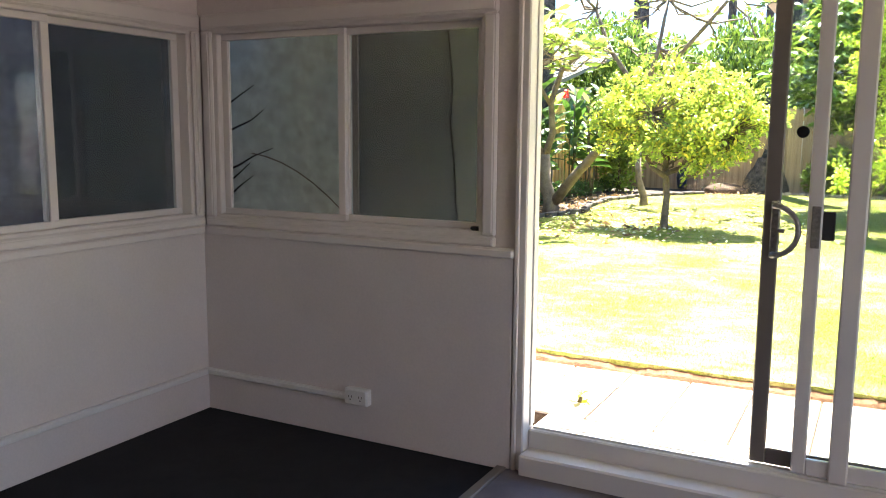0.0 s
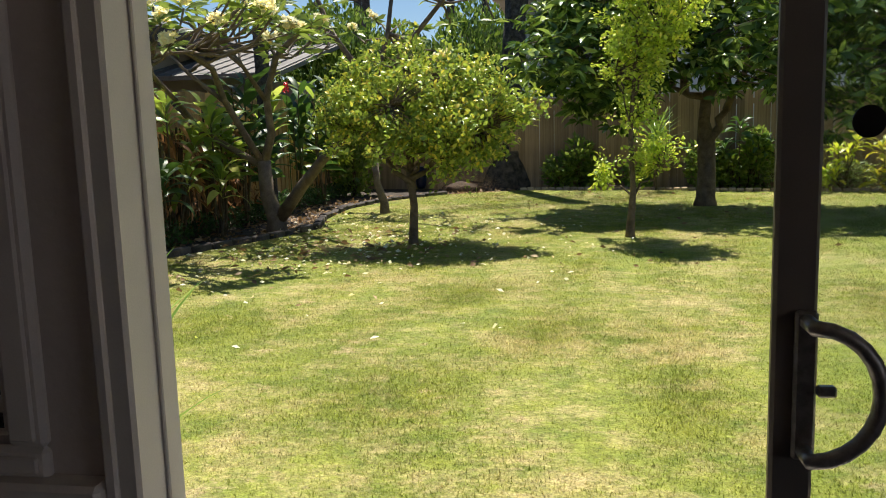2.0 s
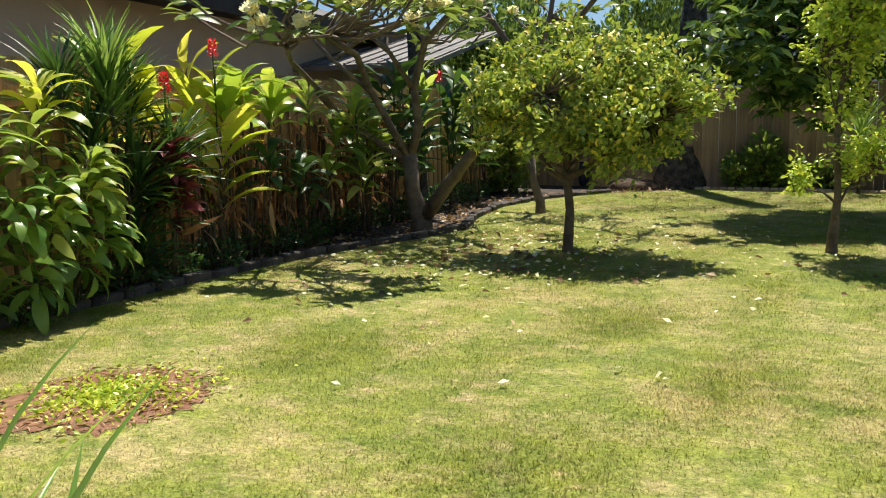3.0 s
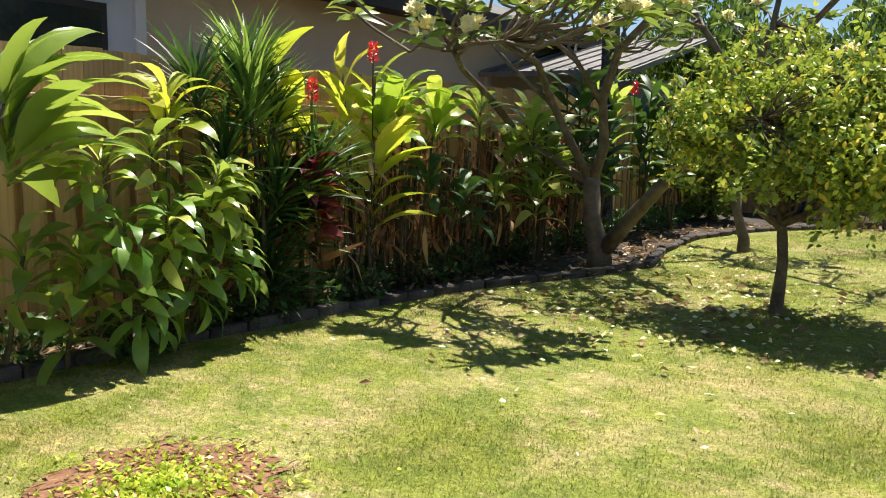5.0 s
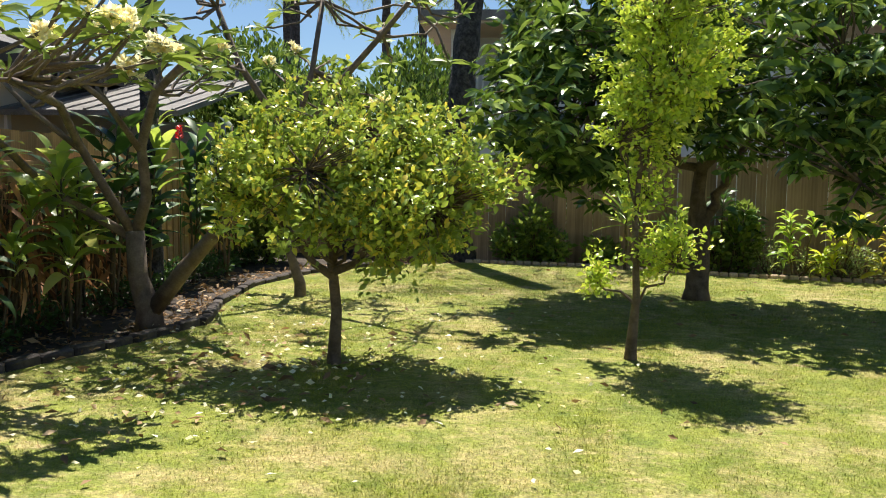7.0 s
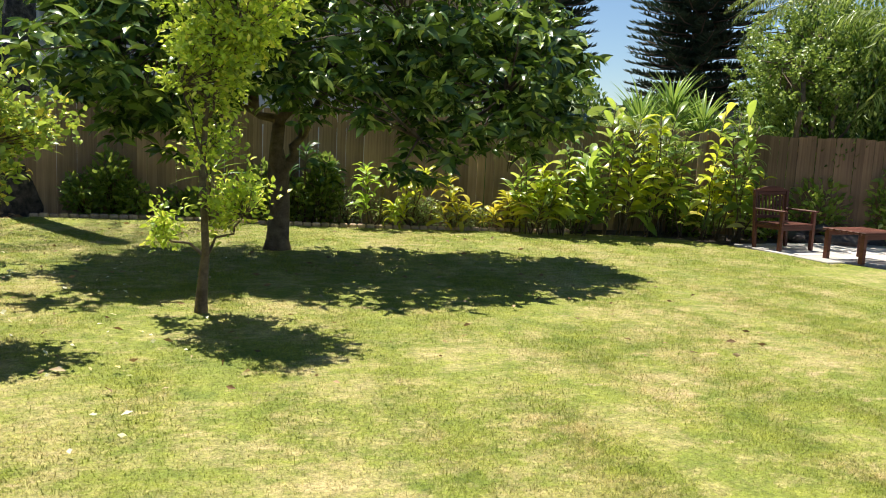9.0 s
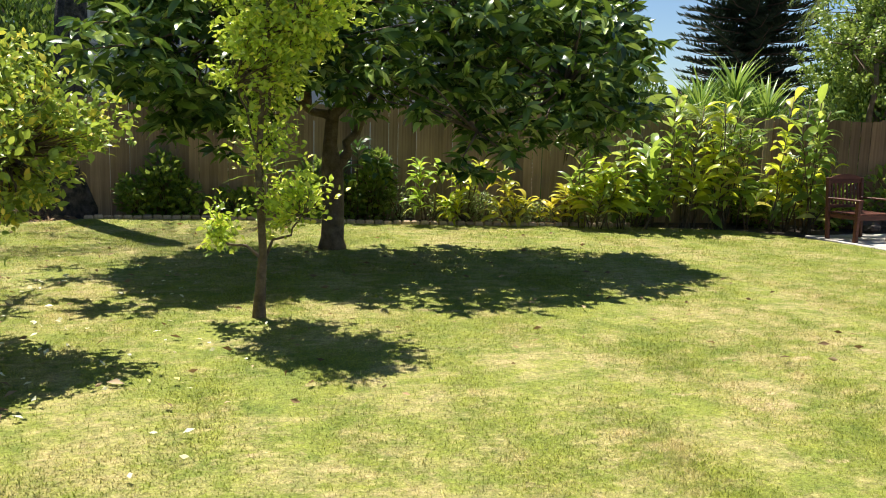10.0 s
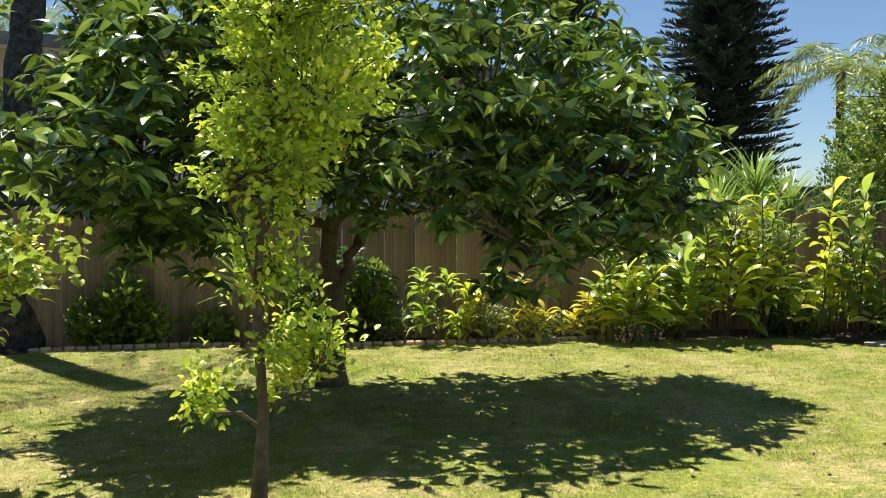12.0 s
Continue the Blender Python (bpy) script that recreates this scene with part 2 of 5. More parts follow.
def finish(name, bm, material, smooth=False):
    me = bpy.data.meshes.new(name)
    bm.to_mesh(me)
    bm.free()
    me.materials.append(M[material])
    if smooth:
        me.shade_smooth()
    return me


def part(name, bm, material, parent, label="", kind="", smooth=False):
    """One mesh as a part; bm is a bmesh or a mesh that is there already."""
    me = finish(name, bm, material, smooth) if isinstance(bm, bmesh.types.BMesh) else bm
    ob = new(name, me)
    ob.parent = parent
    return tagged(ob, label=label, kind=kind)


def thing(name, label, category, at=(0, 0, 0), turn=0, group="", kind=""):
    ob = tagged(new(name), label, category, group, kind)
    ob.matrix_world = pose(*at, rz=turn)
    return ob


def solid(name, bm, material, label, category="", group="", kind="", at=(0, 0, 0), turn=0, smooth=False):
    ob = new(name, finish(name, bm, material, smooth))
    ob.matrix_world = pose(*at, rz=turn)
    return tagged(ob, label, category, group, kind)


def box(x0, x1, y0, y1, z0, z1, bevel=0.0, bm=None):
    own = bmesh.new()
    bmesh.ops.create_cube(own, size=1, matrix=Matrix.LocRotScale(((x0 + x1) / 2, (y0 + y1) / 2, (z0 + z1) / 2), None, (x1 - x0, y1 - y0, z1 - z0)))
    if bevel:
        bmesh.ops.bevel(own, geom=own.edges[:], offset=bevel, segments=1, affect="EDGES")
    if bm is None:
        return own
    me = bpy.data.meshes.new("tmp")
    own.to_mesh(me)
    own.free()
    bm.from_mesh(me)
    bpy.data.meshes.remove(me)
    return bm


def bar(a, b, w, h, bevel=0.0):
    """A squared bar from a to b."""
    a, b = Vector(a), Vector(b)
    bm = box(-w / 2, w / 2, -h / 2, h / 2, 0, (b - a).length, bevel)
    bmesh.ops.transform(bm, matrix=Matrix.Translation(a) @ (b - a).to_track_quat("Z", "Y").to_matrix().to_4x4(), verts=bm.verts[:])
    return bm


def tube(pts, radii, sides=8, bm=None, wobble=0.0):
    bm = bm or bmesh.new()
    pts = [Vector(p) for p in pts]
    rings, side = [], Vector((1, 0.13, 0.07))
    for i, p in enumerate(pts):
        d = (pts[min(i + 1, len(pts) - 1)] - pts[max(i - 1, 0)]).normalized()
        u = (side - d * side.dot(d)).normalized()
        side, v = u, d.cross(u)
        rings.append([bm.verts.new(p + (u * math.cos(a) + v * math.sin(a)) * radii[i] * (1 + wobble * R.uniform(-1, 1))) for a in (math.tau * k / sides for k in range(sides))])
    for r, s in zip(rings, rings[1:]):
        for k in range(sides):
            bm.faces.new((r[k], r[(k + 1) % sides], s[(k + 1) % sides], s[k]))
    bm.faces.new(rings[0][::-1])
    bm.faces.new(rings[-1])
    return bm


def bend(a, b, n=5, sway=0.1, lift=0.0):
    """A wandering line of points from a to b."""
    a, b = Vector(a), Vector(b)
    size = (b - a).length
    out = []
    for i in range(n + 1):
        k = i / n
        w = math.sin(math.pi * k) * size
        out.append(a.lerp(b, k) + Vector((R.uniform(-1, 1), R.uniform(-1, 1), R.uniform(-0.6, 0.6))) * sway * w * 0.6 + Vector((0, 0, lift * w)))
    return out


def raw(name, verts, faces, material, smooth=False):
    """A mesh from numpy arrays; all faces have the same number of corners."""
    me = bpy.data.meshes.new(name)
    n, c = faces.shape
    me.vertices.add(len(verts))
    me.vertices.foreach_set("co", verts.astype(np.float32).ravel())
    me.loops.add(n * c)
    me.loops.foreach_set("vertex_index", faces.astype(np.int32).ravel())
    me.polygons.add(n)
    me.polygons.foreach_set("loop_start", np.arange(0, n * c, c, dtype=np.int32))
    me.update(calc_edges=True)
    me.materials.append(M[material])
    if smooth:
        me.shade_smooth()
    return me


def leaf_shape(segments=3, width=0.3, fold=0.15, droop=0.3, widest=0.45, wave=0.0):
    """A leaf one long, along y, with a folded midrib and a droop, in quads."""
    v, f = [], []
    for i in range(segments + 1):
        t = i / segments
        w = width / 2 * (math.sin(math.pi * t ** (math.log(0.5) / math.log(widest))) ** 0.8 if 0 < t < 1 else 0.04)
        y, z = t * (1 - 0.25 * droop * t), -droop * t * t
        up = wave * math.sin(t * 9)
        v += [(-w, y, z + fold * w * 2 + up), (0, y, z), (w, y, z + fold * w * 2 - up)]
    for i in range(segments):
        a = 3 * i
        f += [(a, a + 1, a + 4, a + 3), (a + 1, a + 2, a + 5, a + 4)]
    return np.array(v), np.array(f)


def curl_leaf(segments, width, fold, curl, widest, stalk=0.1, wave=0.0):
    """A strap of a leaf that rises along y and arcs over towards its tip."""
    v, f, y, z = [], [], 0.0, 0.0
    for i in range(segments + 1):
        t = i / segments
        k = max(0.0, (t - stalk) / (1 - stalk))
        w = width / 2 * (math.sin(math.pi * k ** (math.log(0.5) / math.log(widest))) ** 0.75 if 0 < k < 1 else 0.0) + 0.012 * (1 - t)
        up = wave * math.sin(t * 11)
        v += [(-w, y, z + fold * w * 2 + up), (0, y, z), (w, y, z + fold * w * 2 - up)]
        a = -curl * t ** 1.3
        y, z = y + math.cos(a) / segments, z + math.sin(a) / segments
    for i in range(segments):
        a = 3 * i
        f += [(a, a + 1, a + 4, a + 3), (a + 1, a + 2, a + 5, a + 4)]
    return np.array(v), np.array(f)


def leaves(name, shape, at, along, size, material, up=None, smooth=True):
    """One mesh of many leaves: where each starts, where it points, how long it is."""
    v, f = shape
    at, along, size = np.asarray(at, float), np.asarray(along, float), np.asarray(size, float)
    y = along / np.linalg.norm(along, axis=1, keepdims=True)
    ref = np.array([0, 0, 1.0]) + G.normal(0, 0.75, y.shape) if up is None else up
    x = np.cross(y, ref)
    x /= np.linalg.norm(x, axis=1, keepdims=True) + 1e-9
    z = np.cross(x, y)
    frame3 = np.stack([x, y, z], 1)
    p = np.einsum("vk,nkc->nvc", v, frame3) * size[:, None, None] + at[:, None, :]
    faces = (f[None] + (np.arange(len(at)) * len(v))[:, None, None]).reshape(-1, f.shape[1])
    return raw(name, p.reshape(-1, 3), faces, material, smooth)


def in_ball(n, shell=0.4):
    d = G.normal(size=(n, 3))
    d /= np.linalg.norm(d, axis=1, keepdims=True)
    return d * (shell + (1 - shell) * G.random((n, 1)) ** 0.6)

# ---- the room ----
X0, X1, Y0, Y1, CEIL = -3.05, 3.4, -3.2, 3.15, 2.5
DOOR = (-1.315, 1.75, 2.16)
WIN = (1.04, 2.01)


def wall_with_opening(name, lo, hi, plane, thick, z0, z1, holes, axis, label):
    bm = bmesh.new()

    def piece(a, b, c, d):
        if b - a > 1e-4 and d - c > 1e-4:
            if axis == "x":
                box(a, b, plane, plane + thick, c, d, bm=bm)
            else:
                box(plane - thick, plane, a, b, c, d, bm=bm)
    at = lo
    for a, b, c, d in holes:
        piece(at, a, z0, z1)
        piece(a, b, z0, c)
        piece(a, b, d, z1)
        at = b
    piece(at, hi, z0, z1)
    return solid(name, bm, "paint", label, kind="structure")


wall_with_opening("wall_north", X0 - 0.2, X1, Y1, 0.1, 0, CEIL, [(-2.98, -1.45, *WIN), (DOOR[0], DOOR[1], 0.06, DOOR[2])], "x", "white painted block wall with a window and a sliding door")
wall_with_opening("wall_west", Y0, Y1, X0, 0.2, 0, CEIL, [(1.63, 3.12, *WIN)], "y", "white painted block wall under a sliding window")
solid("wall_south", box(X0 - 0.2, X1 + 0.2, Y0 - 0.2, Y0, 0, CEIL), "paint", "plain white painted wall", kind="structure")
wall_with_opening("wall_east", Y0, Y1, X1 + 0.2, 0.2, 0, CEIL, [(-0.9, 1.9, 0.9, 2.2)], "y", "white painted wall with a wide window")
solid("wall_east", box(X1, X1 + 0.2, Y1, Y1 + 0.2, 0, CEIL), "paint", "end of the white painted wall", kind="structure")
solid("ceiling", box(X0 - 0.2, X1 + 0.2, Y0 - 0.2, Y1 + 0.2, CEIL, CEIL + 0.15), "paint", "plain white painted ceiling", kind="structure")
# out of view: eave strip added to block sun from the window gap
solid("roof", box(X0 - 0.95, -1.72, Y1 + 0.35, Y1 + 0.62, CEIL + 0.15, CEIL + 0.25), "roof", "unseen eave added to keep sun off the window", kind="structure")
solid("roof", box(X0 - 0.5, X1 + 0.5, Y0 - 0.5, Y1 + 0.35, CEIL + 0.15, CEIL + 0.3), "roof", "flat grey roof over the room", kind="structure")
solid("roof", box(-1.72, X1 + 0.5, Y1 + 0.35, Y1 + 1.15, CEIL + 0.15, CEIL + 0.25), "roof", "canopy over the sliding door", kind="structure")
solid("floor", box(X0, X1, Y0, Y1, 0, FLOOR - 0.004), "carpet", "black rubber flooring", kind="structure")


def doormat():
    ob = thing("entry_mat", "flat grey entry panel inside the sliding door", "floor mat", (0, 0, FLOOR))
    part("mat_surface", box(-1.34, 1.3, 1.95, 3.13, -0.003, 0.008, 0.003), "mat", ob)
    part("edge_strip", box(-1.385, -1.34, 1.95, 3.13, -0.003, 0.014, 0.004), "alu", ob, "pale metal edge strip")


doormat()

# lower block wall stands proud and carries a ledge
solid("wainscot", box(X0 + 0.03, DOOR[0] - 0.01, Y1 - 0.03, Y1, FLOOR, 0.985), "paint", "white painted block dado under the window ledge", kind="structure")
solid("wainscot", box(X0, X0 + 0.03, Y0, Y1, FLOOR, 0.985), "paint", "white painted block dado under the window ledge", kind="structure")
solid("trim", box(X0 + 0.05, DOOR[0] - 0.005, Y1 - 0.05, Y1 + 0.002, 0.985, 1.025, 0.008), "trim", "glossy white window ledge", kind="structure")
solid("trim", box(X0, X0 + 0.05, Y0, Y1, 0.985, 1.025, 0.008), "trim", "glossy white window ledge", kind="structure")


def sliding_window(name, length, axis, origin, mid, edge):
    """A two-pane sliding window from its left lower corner; mid: where the panes meet; edge: how far the right trim goes past."""
    ob = tagged(new(name), "white framed sliding window with two panes", "window", kind="structure")
    ob.matrix_world = pose(*origin, rz=0 if axis == "x" else 90)
    h = WIN[1] - WIN[0]
    L = length
    for a, b, c, d in ((0, L, 0, 0.045), (0, L, h - 0.045, h), (0, 0.05, 0.045, h - 0.045), (L - 0.05, L, 0.045, h - 0.045)):
        part("window_frame", box(a, b, 0.0, 0.1, c, d, 0.004), "trim", ob)
    w = 0.035
    for a, b, c, d in ((-w, L + edge, -0.02, 0.03), (-w, L + edge, h - 0.03, h + 0.05), (-w, 0.03, 0.03, h - 0.03), (L - 0.03, L + edge, 0.03, h - 0.03)):
        part("architrave", box(a, b, -0.022, 0.0, c, d, 0.008), "trim", ob)
        part("architrave_bead", box(a + 0.012, b - 0.012, -0.03, -0.022, c + 0.012, d - 0.012, 0.003), "trim", ob)
    for k, (a, b, y) in enumerate(((0.05, mid + 0.02, 0.03), (mid - 0.02, L - 0.05, 0.06))):
        sash = part("sash", box(a, a + 0.04, y, y + 0.025, 0.075, h - 0.075, 0.003), "trim", ob)
        part("sash_rail", box(b - 0.04, b, y, y + 0.025, 0.075, h - 0.075, 0.003), "trim", sash)
        part("sash_rail", box(a, b, y, y + 0.025, 0.045, 0.075, 0.003), "trim", sash)
        part("sash_rail", box(a, b, y, y + 0.025, h - 0.075, h - 0.045, 0.003), "trim", sash)
        g = part("pane", box(a + 0.04, b - 0.04, y + 0.009, y + 0.014, 0.075, h - 0.075), "glass", ob)
        g.visible_shadow = False
    part("screen_frame", box(mid + 0.022, mid + 0.055, 0.086, 0.098, 0.045, h - 0.045, 0.002), "alu", ob, "dark bronze screen edge")
    part("insect_screen", box(mid + 0.02, L - 0.05, 0.092, 0.094, 0.045, h - 0.045), "screen", ob, "dark insect screen")
    return ob


sliding_window("window_1", 1.53, "x", (-2.98, Y1, WIN[0]), 0.765, 0.035)
sliding_window("window_2", 1.49, "y", (X0, 1.63, WIN[0]), 0.685, 0.028)
solid("latch", box(-1.545, -1.485, Y1 + 0.01, Y1 + 0.04, 1.085, 1.103, 0.006), "black", "small dark latch lying on the window track", "latch")
solid("sheet_panel", box(-3.9, -1.62, 3.52, 3.56, 0.0, 2.5), "board", "pale weathered cement board close outside the window", kind="structure")
solid("sheet_panel", box(-3.72, -3.68, 0.4, 3.51, 0.0, 2.45), "board2", "blue grey cement board close outside the window", kind="structure")


def door():
    """Fixed panel at the right, sliding panel half open, screen door behind."""
    a, b, top = DOOR
    ob = tagged(new("door_1"), "cream framed sliding glass door standing half open", "door", kind="structure")
    part("door_jamb", box(a, a + 0.045, 3.128, 3.25, FLOOR, top, 0.006), "frame", ob)
    part("jamb_bead", box(a - 0.004, a + 0.016, 3.116, 3.128, FLOOR, top, 0.004), "trim", ob)
    part("jamb_stop", box(a + 0.045, a + 0.052, 3.2, 3.245, 0.256, top - 0.07, 0.002), "frame", ob)
    part("door_jamb", box(b - 0.075, b, 3.08, 3.3, FLOOR, top, 0.006), "frame", ob)
    part("door_head", box(a + 0.05, b - 0.075, 3.08, 3.36, top - 0.07, top, 0.006), "frame", ob)
    part("sill", box(a + 0.045, b - 0.075, 3.08, 3.19, FLOOR - 0.01, 0.165, 0.008), "frame", ob)
    part("sill", box(a + 0.045, b - 0.075, 3.19, 3.42, FLOOR - 0.01, 0.242, 0.006), "frame", ob)
    for y in (3.215, 3.265, 3.325):
        part("track", box(a + 0.06, b - 0.075, y - 0.004, y + 0.004, 0.242, 0.250), "frame", ob, "worn painted track")

    def panel(x0, x1, y, stile, mat, deep):
        z0, z1 = 0.256, top - 0.075
        p = part("stile", box(x0, x0 + stile, y, y + deep, z0, z1, 0.005), mat, ob)
        part("stile", box(x1 - stile, x1, y, y + deep, z0, z1, 0.005), mat, ob)
        part("rail", box(x0 + stile, x1 - stile, y, y + deep, z0, z0 + 0.06, 0.004), mat, ob)
        part("rail", box(x0 + stile, x1 - stile, y, y + deep, z1 - 0.06, z1, 0.004), mat, ob)
        g = part("pane", box(x0 + stile, x1 - stile, y + 0.012, y + 0.017, z0 + 0.06, z1 - 0.06), "glass", ob)
        g.visible_shadow = False
        return p
    lead = panel(-0.384, 0.90, 3.25, 0.058, "alu", 0.02)
    screen = panel(-0.231, 1.64, 3.205, 0.05, "frame", 0.03)
    part("stile", box(-0.104, -0.04, 3.19, 3.24, 0.246, top - 0.135, 0.006), "frame", ob)
    part("handle_plate", box(-0.357, -0.327, 3.238, 3.25, 1.05, 1.26, 0.004), "steel", lead, "worn metal handle plate")
    arc = [(-0.342 + 0.085 * math.sin(math.pi * k / 12), 3.2, 1.155 - 0.091 * math.cos(math.pi * k / 12)) for k in range(13)]
    part("handle", tube([(-0.342, 3.24, 1.064)] + arc + [(-0.342, 3.24, 1.246)], [0.011] * 15, 8), "steel", lead, "curved metal pull handle", smooth=True)
    part("thumb_turn", box(-0.33, -0.305, 3.222, 3.238, 1.145, 1.16, 0.003), "steel", lead)
    part("strike_plate", box(-0.216, -0.186, 3.199, 3.205, 1.10, 1.25, 0.002), "steel", screen, "scratched steel strike plate")
    part("latch", box(-0.188, -0.14, 3.236, 3.248, 1.125, 1.23, 0.004), "black", screen, "black latch box")
    spot = bmesh.new()
    bmesh.ops.create_cone(spot, cap_ends=True, segments=24, radius1=0.0215, radius2=0.0215, depth=0.003, matrix=pose(-0.268, 3.2625, 1.51, 90))
    part("sticker", spot, "black", lead, "round black sticker on the glass")
    return ob


door()

# ---- ground ----
solid("ground", box(-400, 400, 3.4, 600, -0.3, 0.0), "earth", "bare earth reaching to the horizon", kind="structure")
solid("ground", box(-400, 400, -400, 3.4, -0.3, -0.002), "earth", "bare earth behind the house", kind="structure")
EDGE = [(-5.35, 4.2), (-5.22, 7.0), (-5.02, 8.4), (-4.75, 9.9), (-4.25, 11.1), (-3.95, 12.1), (-4.2, 13.2), (-4.3, 14.6), (-3.9, 16.0), (-3.2, 17.1), (-1.8, 17.8), (0.0, 17.55), (2.0, 16.75), (4.0, 16.3), (6.0, 15.95), (7.4, 15.3), (7.9, 14.3), (7.92, 13.95), (8.5, 11.8), (9.2, 9.5)]
LAWN_EDGE = 4.25


def edge_x(y, left):
    """Where the lawn ends in x at the depth y."""
    pts = EDGE[:11] if left else EDGE[10:]
    pts = sorted(((p[1], p[0]) for p in pts))
    return float(np.interp(y, [p[0] for p in pts], [p[1] for p in pts]))


def lawn():
    bm = bmesh.new()
    ys = [LAWN_EDGE] + [4.5 + 0.25 * i for i in range(53)] + [17.78]
    rows = []
    for y in ys:
        a, b = edge_x(y, True), edge_x(y, False)
        rows.append([bm.verts.new((a + (b - a) * i / 40, y, LAWN + 0.012 * noise.noise((a + (b - a) * i / 14, y * 0.8, 3)))) for i in range(41)])
    for r, s in zip(rows, rows[1:]):
        for i in range(40):
            bm.faces.new((r[i], r[i + 1], s[i + 1], s[i]))
    front = [bm.verts.new((v.co.x, v.co.y, PATIO - 0.1)) for v in rows[0]]
    for i in range(40):
        bm.faces.new((front[i], front[i + 1], rows[0][i + 1], rows[0][i]))
    return solid("lawn", bm, "lawn", "mown green lawn with dry straw coloured patches", kind="structure")

lawn()
solid("soil_bed", box(-6.3, 14, 4.3, 21, 0.0, LAWN - 0.03), "mulch", "dark soil of the planting bed, scattered with dry leaves", kind="structure")


def soil_edge():
    """A ragged strip of red soil under the lawn's front edge."""
    bm = bmesh.new()
    rows = []
    for i in range(488):
        x = -5.4 + 0.03 * i
        j = noise.noise((x * 6, 1, 0)) * 0.018 + noise.noise((x * 25, 2, 0)) * 0.01
        k = noise.noise((x * 4, 7, 0)) * 0.012 + noise.noise((x * 19, 5, 0)) * 0.008
        rows.append([bm.verts.new(p) for p in ((x, LAWN_EDGE - 0.06 + j, PATIO - 0.02), (x, LAWN_EDGE - 0.035 + j, PATIO + 0.012 + k), (x, LAWN_EDGE + 0.01 + j * 0.5, LAWN - 0.014 + k), (x, LAWN_EDGE + 0.05, LAWN - 0.012))])
    for r, s in zip(rows, rows[1:]):
        for a in range(3):
            bm.faces.new((r[a], s[a], s[a + 1], r[a + 1]))
    solid("soil_edge", bm, "redearth", "crumbling red soil edge of the lawn", kind="structure")


soil_edge()
patio_base = solid("patio", box(-4.6, 6, 3.421, LAWN_EDGE - 0.05, 0.0, PATIO - 0.012), "earth", "paved strip of pale stone tiles outside the door", kind="structure")


# ---- fences ----
def fence(name, a, b, height, material, label, board=0.14, gap=0.012, rail_side=1, jitter=0.02):
    ob = thing(name, label, "fence", (a[0], a[1], 0), math.degrees(math.atan2(b[1] - a[1], b[0] - a[0])))
    length = math.hypot(b[0] - a[0], b[1] - a[1])
    for z in (0.55, height - 0.25):
        part("rail", box(0, length, 0.02 * rail_side, 0.06 * rail_side, z, z + 0.09) if rail_side > 0 else box(0, length, -0.06, -0.02, z, z + 0.09), material, ob)
    for x in np.arange(0.0, length + 0.1, 2.4):
        part("post", box(x - 0.045, x + 0.045, 0.06, 0.15, 0, height - 0.03, 0.006), material, ob)
    base = box(-board / 2, board / 2, -0.01, 0.01, 0, 1, 0.0)
    me = finish("board", base, material)
    n = int(length / (board + gap))
    for i in range(n):
        p = part("board", me, material, ob)
        h = height + R.uniform(-jitter, jitter)
        p.matrix_basis = Matrix.LocRotScale(((i + 0.5) * (board + gap), R.uniform(-0.004, 0.004), 0.2), Euler((0, R.uniform(-0.005, 0.005), 0)), (1, 1, h - 0.2))
    return ob


BACK_LABEL = "weathered grey brown board fence at the end of the lawn"


def left_fence():
    """Tall boards behind a rail, shorter boards nailed on its front."""
    a, b = (-5.97, 4.0), (-5.77, 19.3)
    ob = thing("fence", "golden cedar board fence behind the planting bed", "fence", (*a, 0), math.degrees(math.atan2(b[1] - a[1], b[0] - a[0])))
    length = math.hypot(b[0] - a[0], b[1] - a[1])
    for z in (0.5, 1.72):
        part("rail", box(0, length, -0.045, 0.005, z, z + 0.09, 0.004), "fence_l", ob)
    back = finish("board", box(-0.068, 0.068, 0.008, 0.026, 0, 1), "fence_l")
    front = finish("board", box(-0.066, 0.066, -0.067, -0.047, 0, 1), "fence_l")
    i, x = 0, 0.07
    while x < length:
        p = part("board", back, "fence_l", ob)
        p.matrix_basis = Matrix.LocRotScale((x, 0, 0.2), None, (1, 1, 1.9 + R.uniform(-0.01, 0.01)))
        x += 0.14
    x = 0.07
    while x < length:
        p = part("board", front, "fence_l", ob)
        tall = x < 2.55
        p.matrix_basis = Matrix.LocRotScale((x, R.uniform(-0.003, 0.003), 0.22), Euler((0, R.uniform(-0.006, 0.006), 0)), (1, 1, (1.88 if tall else 1.50) + R.uniform(-0.012, 0.012)))
        x += 0.16 if tall else 0.192
    return ob


left_fence()
fence("fence", (-5.75, 19.3), (8.8, 16.3), 2.03, "fence_b", BACK_LABEL, gap=0.004)
fence("fence", (8.8, 16.3), (13.5, 12.0), 2.0, "fence_shade", "brown board fence behind the patio seats, shade put into its colour", gap=0.004)


